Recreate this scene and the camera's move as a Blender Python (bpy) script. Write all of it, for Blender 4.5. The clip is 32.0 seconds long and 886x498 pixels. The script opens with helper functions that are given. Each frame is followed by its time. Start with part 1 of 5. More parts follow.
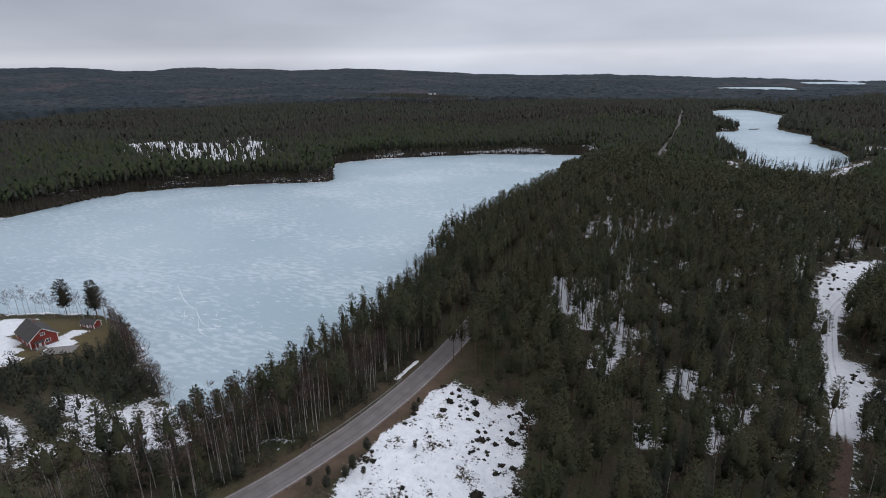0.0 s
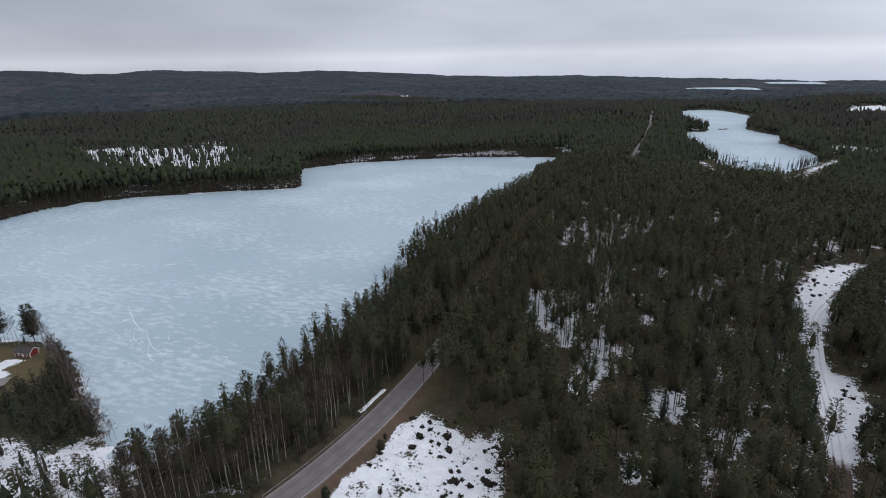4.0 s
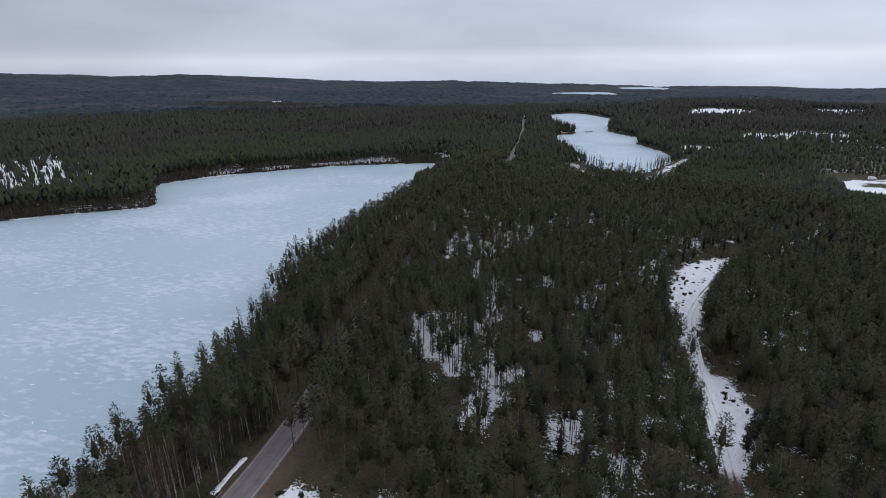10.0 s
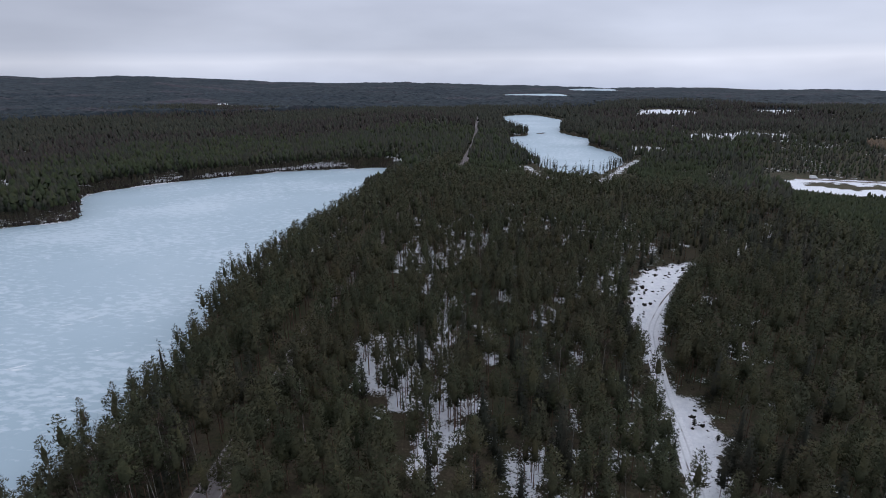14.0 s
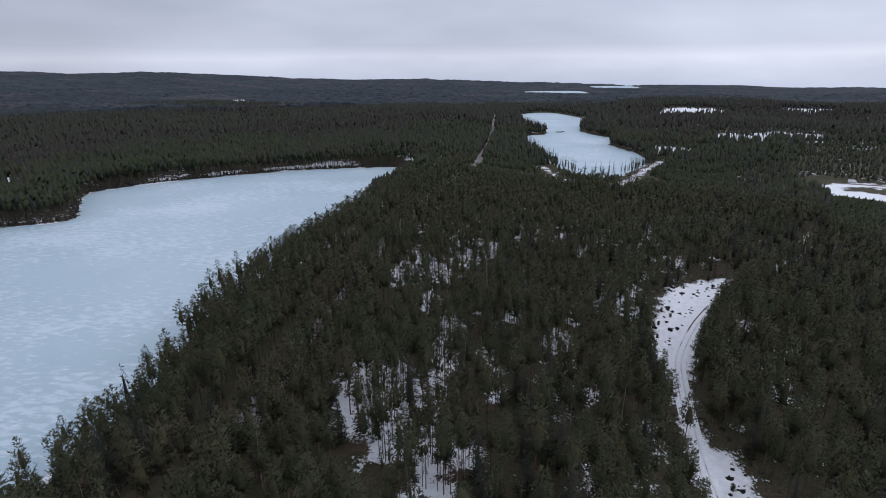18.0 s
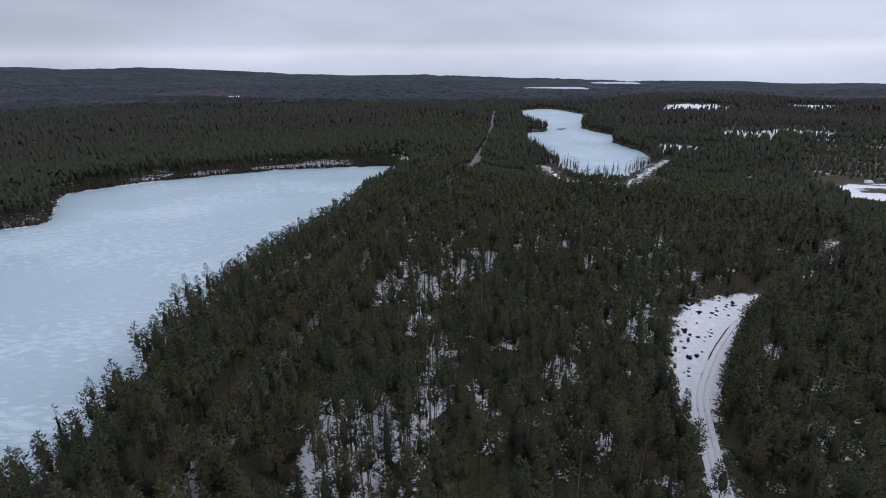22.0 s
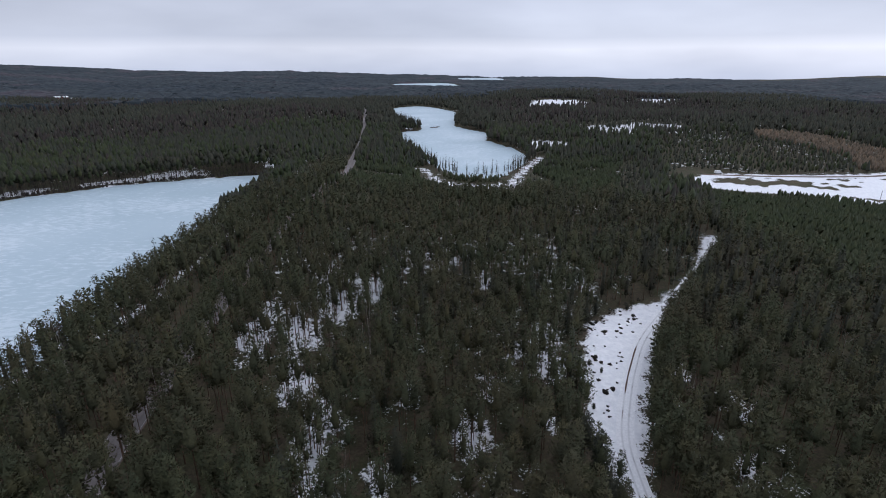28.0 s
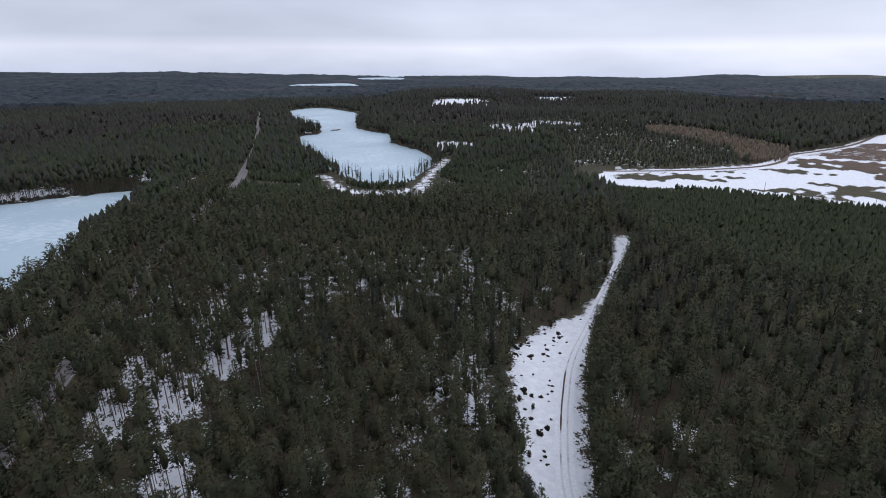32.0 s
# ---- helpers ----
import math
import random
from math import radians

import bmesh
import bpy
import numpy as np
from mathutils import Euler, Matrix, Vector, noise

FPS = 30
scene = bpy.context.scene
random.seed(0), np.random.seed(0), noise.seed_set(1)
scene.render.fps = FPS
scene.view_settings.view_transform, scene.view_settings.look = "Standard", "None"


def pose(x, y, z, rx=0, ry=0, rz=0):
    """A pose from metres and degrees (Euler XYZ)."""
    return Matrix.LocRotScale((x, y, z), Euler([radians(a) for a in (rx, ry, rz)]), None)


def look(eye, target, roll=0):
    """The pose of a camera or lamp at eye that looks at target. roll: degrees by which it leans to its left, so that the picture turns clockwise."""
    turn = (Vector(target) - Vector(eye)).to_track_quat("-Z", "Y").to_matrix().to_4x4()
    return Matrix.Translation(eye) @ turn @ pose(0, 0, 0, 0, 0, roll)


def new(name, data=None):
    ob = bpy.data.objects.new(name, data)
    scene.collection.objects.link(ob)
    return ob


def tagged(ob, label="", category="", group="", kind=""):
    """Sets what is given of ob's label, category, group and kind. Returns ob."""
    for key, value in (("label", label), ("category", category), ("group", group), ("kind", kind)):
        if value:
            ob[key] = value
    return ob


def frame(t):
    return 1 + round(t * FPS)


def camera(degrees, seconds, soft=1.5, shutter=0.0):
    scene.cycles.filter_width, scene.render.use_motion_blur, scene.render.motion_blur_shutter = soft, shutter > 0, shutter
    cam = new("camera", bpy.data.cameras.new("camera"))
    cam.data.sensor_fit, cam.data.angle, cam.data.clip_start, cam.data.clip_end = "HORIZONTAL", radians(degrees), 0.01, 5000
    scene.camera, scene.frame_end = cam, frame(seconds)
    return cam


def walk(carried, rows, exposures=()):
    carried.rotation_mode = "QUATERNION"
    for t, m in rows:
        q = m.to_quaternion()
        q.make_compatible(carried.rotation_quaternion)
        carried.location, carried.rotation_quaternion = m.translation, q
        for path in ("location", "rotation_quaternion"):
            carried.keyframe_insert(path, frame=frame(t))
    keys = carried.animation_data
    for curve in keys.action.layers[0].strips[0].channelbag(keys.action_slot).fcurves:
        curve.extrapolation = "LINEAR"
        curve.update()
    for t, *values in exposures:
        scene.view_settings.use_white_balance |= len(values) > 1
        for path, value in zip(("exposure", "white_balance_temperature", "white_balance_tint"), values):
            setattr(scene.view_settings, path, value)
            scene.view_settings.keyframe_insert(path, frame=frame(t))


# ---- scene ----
cam = camera(79.6, 32.0, soft=0.95)
PATH = [
    (0, (6.512, 0.536, 102.662), (5.786, 2.28, 102.005), -0.9),
    (0.5, (6.09, 2.26, 102.589), (5.372, 4.008, 101.932), -0.9),
    (1, (5.794, 4.031, 102.548), (5.087, 5.782, 101.892), -1.0),
    (1.5, (5.52, 5.642, 102.51), (4.83, 7.401, 101.855), -1.1),
    (2, (5.015, 7.397, 102.563), (4.351, 9.166, 101.907), -1.0),
    (2.5, (4.625, 9.104, 102.621), (3.979, 10.88, 101.965), -1.1),
    (3, (4.328, 10.751, 102.68), (3.677, 12.525, 102.025), -1.1),
    (3.5, (4.029, 12.413, 102.643), (3.378, 14.187, 101.989), -1.1),
    (5.5, (3.018, 19.063, 102.331), (2.474, 20.874, 101.681), -1.1),
    (6, (2.933, 20.636, 102.24), (2.433, 22.46, 101.591), -1.1),
    (6.5, (2.777, 22.304, 102.294), (2.325, 24.141, 101.645), -1.0),
    (7, (2.751, 23.903, 102.23), (2.323, 25.746, 101.582), -0.9),
    (7.5, (2.776, 25.494, 102.221), (2.363, 27.341, 101.574), -0.8),
    (8, (2.91, 27.18, 102.26), (2.514, 29.031, 101.615), -0.7),
    (8.5, (3.024, 28.833, 102.273), (2.659, 30.691, 101.629), -0.7),
    (9, (2.941, 30.436, 102.366), (2.612, 32.301, 101.722), -0.7),
    (9.5, (2.943, 32.147, 102.342), (2.661, 34.02, 101.699), -0.6),
    (10, (2.977, 33.889, 102.382), (2.74, 35.768, 101.739), -0.6),
    (10.5, (3.013, 35.934, 102.357), (2.809, 37.817, 101.715), -0.7),
    (11, (3.147, 37.897, 102.375), (2.973, 39.784, 101.734), -0.7),
    (11.5, (3.214, 39.87, 102.365), (3.071, 41.759, 101.724), -0.6),
    (12, (3.251, 42.007, 102.406), (3.154, 43.9, 101.767), -0.5),
    (12.5, (3.436, 44.276, 102.457), (3.362, 46.17, 101.817), -0.5),
    (13, (3.712, 46.531, 102.378), (3.657, 48.425, 101.739), -0.5),
    (13.5, (4.125, 48.707, 102.233), (4.064, 50.601, 101.593), -0.5),
    (14, (4.794, 50.991, 102.124), (4.716, 52.884, 101.485), -0.5),
    (14.5, (5.574, 53.461, 101.908), (5.476, 55.353, 101.268), -0.5),
    (16.5, (7.914, 65.352, 101.092), (7.778, 67.241, 100.447), -0.4),
    (17, (8.346, 68.334, 101.102), (8.206, 70.221, 100.456), -0.4),
    (17.5, (9.041, 71.092, 101.078), (8.899, 72.979, 100.431), -0.4),
    (18, (9.927, 74.053, 101.101), (9.782, 75.939, 100.452), -0.4),
    (18.5, (10.551, 77.149, 100.972), (10.404, 79.035, 100.321), -0.3),
    (19, (10.908, 80.135, 100.802), (10.761, 82.021, 100.151), -0.3),
    (19.5, (11.099, 83.303, 100.61), (10.951, 85.187, 99.957), -0.3),
    (20, (11.257, 86.275, 100.531), (11.11, 88.159, 99.877), -0.3),
    (20.5, (11.458, 89.045, 100.477), (11.311, 90.929, 99.821), -0.3),
    (21, (11.478, 91.887, 100.266), (11.332, 93.77, 99.609), -0.3),
    (21.5, (11.668, 94.79, 100.114), (11.524, 96.672, 99.455), -0.4),
    (22, (11.844, 97.62, 99.925), (11.699, 99.501, 99.263), -0.4),
    (22.5, (11.966, 100.264, 99.672), (11.819, 102.145, 99.009), -0.4),
    (23, (12.17, 102.955, 99.605), (12.022, 104.836, 98.94), -0.4),
    (23.5, (12.51, 105.693, 99.598), (12.36, 107.572, 98.931), -0.4),
    (24, (12.68, 108.387, 99.491), (12.529, 110.266, 98.822), -0.4),
    (24.5, (12.721, 110.853, 99.347), (12.568, 112.732, 98.678), -0.4),
    (26.5, (12.431, 121.438, 100.75), (12.33, 123.318, 100.075), -0.2),
    (27, (12.129, 124.309, 100.893), (12.142, 126.192, 100.219), -0.2),
    (27.5, (11.784, 127.392, 101.055), (11.948, 129.267, 100.379), -0.1),
    (28, (11.653, 130.266, 101.235), (11.952, 132.124, 100.558), -0.1),
    (28.5, (11.486, 133.189, 101.27), (11.907, 135.024, 100.594), -0.1),
    (29, (11.589, 136.424, 101.504), (12.071, 138.244, 100.827), -0.0),
    (29.5, (12.039, 139.533, 101.651), (12.57, 141.337, 100.973), -0.1),
    (30, (12.711, 142.514, 101.576), (13.273, 144.309, 100.896), -0.0),
    (30.5, (13.688, 145.53, 101.49), (14.258, 147.321, 100.809), 0.0),
    (31, (15.007, 148.352, 101.41), (15.572, 150.145, 100.728), -0.1),
    (31.5, (16.647, 151.018, 101.256), (17.232, 152.806, 100.576), -0.1),
    (32, (18.221, 153.537, 101.166), (18.842, 155.313, 100.486), -0.2),
]
walk(cam, [(t, look(eye, target, roll)) for t, eye, target, roll in PATH],
     [(0, -0.06, 6150, 13), (5, -0.06, 6080, 13), (11, -0.06, 5900, 15), (19, -0.06, 5850, 15), (25, -0.02, 5850, 15), (32, 0.08, 5860, 15)])

# ---------------------------------------------------------------- sky and light
world = bpy.data.worlds.new("overcast_sky")
scene.world = world
world.use_nodes = True
wt = world.node_tree
back = wt.nodes["Background"]
sky = wt.nodes.new("ShaderNodeTexSky")
sky.sky_type, sky.sun_disc, sky.sun_elevation, sky.sun_rotation = "NISHITA", False, radians(36), radians(65)
where = wt.nodes.new("ShaderNodeTexCoord")
split = wt.nodes.new("ShaderNodeSeparateXYZ")
wt.links.new(where.outputs["Generated"], split.inputs[0])
rise = wt.nodes.new("ShaderNodeMapRange")
rise.inputs[1].default_value, rise.inputs[2].default_value = -0.05, 0.45
wt.links.new(split.outputs[2], rise.inputs[0])
deck = wt.nodes.new("ShaderNodeValToRGB")
for stop, (p, c) in zip([deck.color_ramp.elements[0], deck.color_ramp.elements[1], *[deck.color_ramp.elements.new(0.5) for _ in range(4)]],
                        ((0.0, (0.46, 0.51, 0.60)), (0.07, (0.54, 0.58, 0.67)), (0.128, (0.80, 0.81, 0.83)), (0.165, (0.62, 0.645, 0.69)), (0.3, (0.59, 0.61, 0.655)), (1.0, (0.93, 0.96, 1.04)))):
    stop.position, stop.color = p, (*c, 1)
stretch = wt.nodes.new("ShaderNodeMapping")
stretch.inputs["Scale"].default_value = (2.0, 2.0, 8.0)
wt.links.new(where.outputs["Generated"], stretch.inputs[0])
cloud = wt.nodes.new("ShaderNodeTexNoise")
cloud.inputs["Scale"].default_value, cloud.inputs["Detail"].default_value, cloud.inputs["Roughness"].default_value = 1.1, 4, 0.5
wt.links.new(stretch.outputs[0], cloud.inputs["Vector"])
puff = wt.nodes.new("ShaderNodeValToRGB")
puff.color_ramp.elements[0].position, puff.color_ramp.elements[0].color = 0.32, (0.86, 0.87, 0.89, 1)
puff.color_ramp.elements[1].position, puff.color_ramp.elements[1].color = 0.68, (1.14, 1.14, 1.14, 1)
wt.links.new(cloud.outputs["Fac"], puff.inputs[0])
ragged = wt.nodes.new("ShaderNodeMath")
ragged.operation = "MULTIPLY_ADD"
ragged.inputs[1].default_value, ragged.inputs[2].default_value = 0.06, -0.03
wt.links.new(cloud.outputs["Fac"], ragged.inputs[0])
level = wt.nodes.new("ShaderNodeMath")
level.operation = "ADD"
wt.links.new(ragged.outputs[0], level.inputs[0])
wt.links.new(rise.outputs[0], level.inputs[1])
wt.links.new(level.outputs[0], deck.inputs[0])
layer = wt.nodes.new("ShaderNodeMix")
layer.data_type, layer.blend_type = "RGBA", "MULTIPLY"
layer.inputs[0].default_value = 1
wt.links.new(deck.outputs[0], layer.inputs[6])
wt.links.new(puff.outputs[0], layer.inputs[7])
dim = wt.nodes.new("ShaderNodeMix")
dim.data_type, dim.blend_type = "RGBA", "MULTIPLY"
dim.inputs[0].default_value = 1
dim.inputs[7].default_value = (0.08, 0.08, 0.08, 1)
wt.links.new(sky.outputs[0], dim.inputs[6])
both = wt.nodes.new("ShaderNodeMix")
both.data_type = "RGBA"
both.inputs[0].default_value = 0.93
glow = wt.nodes.new("ShaderNodeVectorMath")
glow.operation = "DOT_PRODUCT"
glow.inputs[1].default_value = (0.73, 0.34, 0.60)
wt.links.new(where.outputs["Generated"], glow.inputs[0])
lit = wt.nodes.new("ShaderNodeMapRange")
lit.inputs[1].default_value, lit.inputs[2].default_value, lit.inputs[3].default_value, lit.inputs[4].default_value = -0.3, 1.0, 0.80, 1.19
wt.links.new(glow.outputs["Value"], lit.inputs[0])
bright = wt.nodes.new("ShaderNodeVectorMath")
bright.operation = "SCALE"
wt.links.new(layer.outputs[2], bright.inputs[0])
gap = wt.nodes.new("ShaderNodeVectorMath")
gap.operation = "DOT_PRODUCT"
gap.inputs[1].default_value = (-0.375, 0.927, 0.0)
wt.links.new(where.outputs["Generated"], gap.inputs[0])
gap_side = wt.nodes.new("ShaderNodeMapRange")
gap_side.interpolation_type = "SMOOTHSTEP"
gap_side.inputs[1].default_value, gap_side.inputs[2].default_value = 0.955, 1.0
wt.links.new(gap.outputs["Value"], gap_side.inputs[0])
gap_soft = wt.nodes.new("ShaderNodeMapRange")
gap_soft.interpolation_type = "SMOOTHSTEP"
gap_soft.inputs[1].default_value, gap_soft.inputs[2].default_value, gap_soft.inputs[3].default_value, gap_soft.inputs[4].default_value = 0.02, 0.06, 1.0, 0.0
wt.links.new(split.outputs[2], gap_soft.inputs[0])
gap_light = wt.nodes.new("ShaderNodeMath")
gap_light.operation = "MULTIPLY"
wt.links.new(gap_side.outputs[0], gap_light.inputs[0])
wt.links.new(gap_soft.outputs[0], gap_light.inputs[1])
gap_gain = wt.nodes.new("ShaderNodeMath")
gap_gain.operation = "MULTIPLY_ADD"
gap_gain.inputs[1].default_value, gap_gain.inputs[2].default_value = 0.13, 1.0
wt.links.new(gap_light.outputs[0], gap_gain.inputs[0])
sky_gain = wt.nodes.new("ShaderNodeMath")
sky_gain.operation = "MULTIPLY"
wt.links.new(gap_gain.outputs[0], sky_gain.inputs[0])
wt.links.new(lit.outputs[0], sky_gain.inputs[1])
wt.links.new(sky_gain.outputs[0], bright.inputs["Scale"])
wt.links.new(dim.outputs[2], both.inputs[6])
wt.links.new(bright.outputs[0], both.inputs[7])
wt.links.new(both.outputs[2], back.inputs[0])
back.inputs[1].default_value = 1.0

sun = new("sun", bpy.data.lights.new("sun", "SUN"))
sun.data.energy, sun.data.angle, sun.data.color = 0.6, radians(25), (1.0, 0.97, 0.93)
sun.matrix_world = look((0, 0, 0), (-0.75, -0.35, -0.62))

# ---------------------------------------------------------------- small numeric tools
rng = np.random.default_rng(7)


def smooth(a, b, v):
    q = np.clip((np.asarray(v, float) - a) / (b - a), 0, 1)
    return q * q * (3 - 2 * q)


def rounded(points, step=6, closed=True):
    """A Catmull-Rom curve through control points."""
    p = np.array(points, float)
    n = len(p)
    out = []
    for i in range(n if closed else n - 1):
        if closed:
            a, b, c, d = p[i - 1], p[i], p[(i + 1) % n], p[(i + 2) % n]
        else:
            a, b, c, d = p[max(i - 1, 0)], p[i], p[i + 1], p[min(i + 2, n - 1)]
        for k in range(step):
            q = k / step
            out.append(0.5 * (2 * b + (c - a) * q + (2 * a - 5 * b + 4 * c - d) * q * q + (3 * b - a - 3 * c + d) * q ** 3))
    if not closed:
        out.append(p[-1])
    return np.array(out)


def sdf(poly, x, y):
    """Distance to a closed outline, negative inside."""
    x, y = np.asarray(x, float), np.asarray(y, float)
    best = np.full(x.shape, 1e18)
    inside = np.zeros(x.shape, bool)
    q = np.roll(poly, -1, 0)
    for (ax, ay), (bx, by) in zip(poly, q):
        ex, ey = bx - ax, by - ay
        k = np.clip(((x - ax) * ex + (y - ay) * ey) / (ex * ex + ey * ey + 1e-9), 0, 1)
        best = np.minimum(best, (x - ax - k * ex) ** 2 + (y - ay - k * ey) ** 2)
        cross = (ay > y) != (by > y)
        inside ^= cross & (x < (bx - ax) * (y - ay) / (by - ay + 1e-12) + ax)
    d = np.sqrt(best)
    return np.where(inside, -d, d)


_perm = np.random.default_rng(3).random((256, 256))


def wave(x, y, size, seed=0):
    """Smooth value noise from 0 to 1 with cells of the given size."""
    u, v = np.asarray(x, float) / size + 37.7 * seed + 500, np.asarray(y, float) / size + 91.3 * seed + 500
    i, j = np.floor(u).astype(int), np.floor(v).astype(int)
    a, b = u - i, v - j
    a, b = a * a * (3 - 2 * a), b * b * (3 - 2 * b)
    g = lambda m, n: _perm[m % 256, n % 256]
    return (g(i, j) * (1 - a) + g(i + 1, j) * a) * (1 - b) + (g(i, j + 1) * (1 - a) + g(i + 1, j + 1) * a) * b


# ---------------------------------------------------------------- plan
LAKE_NEAR = rounded([(-121, 97), (-138, 106), (-153, 114), (-182, 130), (-211, 140), (-240, 133), (-262, 124), (-330, 118), (-440, 150), (-430, 264),
                     (-427, 304), (-399, 340), (-327, 388), (-279, 414), (-299, 452), (-324, 500), (-281, 549), (-198, 602), (-140, 621), (-77, 631),
                     (-60, 605), (-68, 550), (-85, 436), (-95, 362), (-109, 287), (-101, 215), (-105, 150), (-108, 115)])
LAKE_FAR = rounded([(95, 1290), (160, 1329), (205, 1200), (189, 1088), (166, 965), (196, 876), (178, 811), (196, 722), (183, 660), (160, 620), (136, 588),
                    (103, 597), (86, 660), (76, 733), (68, 815), (78, 905), (104, 920), (112, 965), (98, 1012), (84, 1150)], 4)
LAKE_THIRD = rounded([(172, 2150), (300, 2120), (395, 2150), (405, 2420), (300, 2440), (180, 2400)], 3)
LAKE_LAST = rounded([(665, 3330), (880, 3300), (905, 3600), (690, 3630)], 3)
LAKES = (LAKE_NEAR, LAKE_FAR, LAKE_THIRD, LAKE_LAST)
LEVELS = (0.0, 0.0, 0.0, -22.0)
FIELD = rounded([(290, 522), (322, 566), (391, 552), (477, 542), (565, 575), (665, 592), (860, 640), (900, 480), (620, 330), (500, 345), (426, 388), (387, 431), (350, 476)], 3)
MEADOWS = [rounded(p, 3) for p in ([(352, 1165), (430, 1182), (515, 1232), (505, 1305), (470, 1330), (396, 1305)], [(640, 1225), (735, 1235), (745, 1310), (650, 1300)],
                                   [(-40, 1370), (10, 1400), (10, 1450), (-35, 1430)], [(-700, 1510), (-640, 1520), (-640, 1570), (-690, 1570)])]
CLEARCUTS = [rounded(p, 3) for p in ([(-720, 530), (-620, 620), (-580, 670), (-470, 590), (-390, 450), (-430, 410), (-520, 410)], [(200, 735), (275, 712), (300, 765), (222, 785)],
                                     [(320, 795), (460, 775), (480, 860), (340, 885)], [(548, 850), (564, 790), (534, 716), (526, 670), (553, 653), (567, 680), (584, 752), (602, 832)])]
TRACK_CLEARING = rounded([(44, 100), (48, 117), (53, 136), (59, 177), (64, 208), (66, 231), (69, 247), (78, 268), (88, 288), (108, 303), (128, 308), (161, 336), (196, 382), (206, 384),
                          (181, 350), (130, 299), (108, 274), (92, 251), (80, 230), (72, 214), (68, 190), (72, 185), (72, 170), (66, 150), (58, 138), (52, 112)], 3)
SNOW_CLEARING = rounded([(-50, 60), (-53, 80), (-52, 93), (-49, 106), (-43, 124), (-34, 123), (-18, 125), (-17, 109), (-13, 91), (-8, 60), (-25, 40), (-45, 40)], 3)
YARD = rounded([(-252, 118), (-235, 127), (-210, 134), (-194, 130), (-184, 119), (-185, 104), (-196, 84), (-222, 76), (-250, 98)], 3)
YARD_SNOW = rounded([(-256, 117), (-246, 125), (-238, 123), (-231, 114), (-222, 109), (-211, 106), (-205, 97), (-212, 92), (-236, 92), (-252, 102)], 3)
PORCH_SNOW = rounded([(-215, 127), (-207, 125), (-201, 118), (-199, 110), (-204, 107), (-209, 112), (-210, 119)], 3)
BANK_SNOW = rounded([(-160, 82), (-156, 93), (-142, 92), (-146, 101), (-136, 101), (-122, 95), (-111, 93), (-104, 86), (-110, 78), (-114, 70), (-128, 68), (-141, 74)], 3)
CORNER_SNOW = rounded([(-168, 64), (-152, 73), (-139, 68), (-129, 68), (-120, 63), (-118, 56), (-130, 52), (-150, 50), (-168, 56)], 3)
SHORE_SNOW = rounded([(62, 640), (70, 610), (66, 575), (76, 556), (96, 530), (140, 536), (172, 606), (212, 668), (202, 684), (163, 622), (134, 568), (104, 566), (86, 590), (80, 640)], 3)
ROAD = [(-170, -110), (-125, -40), (-100, 5), (-80.5, 42), (-67.0, 67.5), (-59.9, 86), (-56.0, 99.5), (-52.0, 120), (-49.5, 144), (-48.3, 175), (-48, 205), (-47, 242), (-44.5, 268),
        (-38, 330), (-22, 440), (-1, 568), (6, 650), (15, 771), (23, 900), (31, 1149), (30, 1300)]
TRACK = [(47, 90), (50, 117), (55.5, 137), (60.5, 165), (63.5, 185), (67, 203), (70.5, 218), (74, 230), (80, 242), (92, 261), (108, 282), (138, 311), (178, 351), (195, 367), (201, 381)]
THICKET = rounded([(511, 746), (545, 710), (570, 650), (582, 592), (512, 546), (479, 558), (508, 602), (500, 652), (484, 701)], 3)
NORTH_WOOD = rounded([(389, 744), (489, 707), (509, 595), (453, 539), (329, 567), (294, 580)], 3)
FIELD_ROAD = [(322, 566), (386, 545), (468, 533), (520, 546), (557, 568), (631, 580), (707, 600), (800, 640)]
YOUNG_WOOD = rounded([(215, 390), (250, 450), (286, 508), (352, 472), (387, 428), (426, 386), (500, 340), (560, 250), (330, 230), (230, 300)], 3)

# small glades with old snow under thin pines: east and north of the clearing, along the ridge, beside the track
GLADES = ((-5, 158, 3.6), (0, 175, 4.6), (8, 178, 3), (-13, 184, 4), (-22, 190, 3.6), (-15, 204, 4), (-3, 206, 4), (-1, 222, 3.6), (-4, 237, 3.4), (13, 222, 3.4), (15, 207, 2.4), (-2, 190, 3),
          (31, 140, 2.8), (11, 123, 2.8), (26, 129, 2.4), (21, 155, 3), (44, 207, 1.6), (-26, 206, 3.5))
RIDGE_GLADES = ((-9, 262, 4.2), (-9, 292, 4.5), (-2, 247, 4), (2, 308, 4), (-20, 310, 3.5), (-24, 285, 3.5), (15, 328, 4), (-3, 344, 4), (60, 330, 3.5), (37, 239, 3.5), (46, 260, 3), (22, 258, 2.6),
                (72, 284, 3), (66, 264, 3.2), (57, 238, 2), (92, 234, 1.8), (106, 258, 2.6), (113, 240, 2.2), (99, 217, 2.4), (103, 322, 2), (126, 331, 2), (85, 300, 2.2))

_ry = np.arange(-400, 1400, 2.0)
_rp = rounded(ROAD, 8, False)
_rx = np.interp(_ry, _rp[:, 1], _rp[:, 0])
_rx = np.convolve(np.pad(_rx, 2, mode="edge"), np.ones(5) / 5, "valid")


def rough_edge(poly, x, y, rough=46):
    """Distance to a clearing whose edge is uneven."""
    return sdf(poly, x, y) + rough * (wave(x, y, 38, 81) - 0.5)


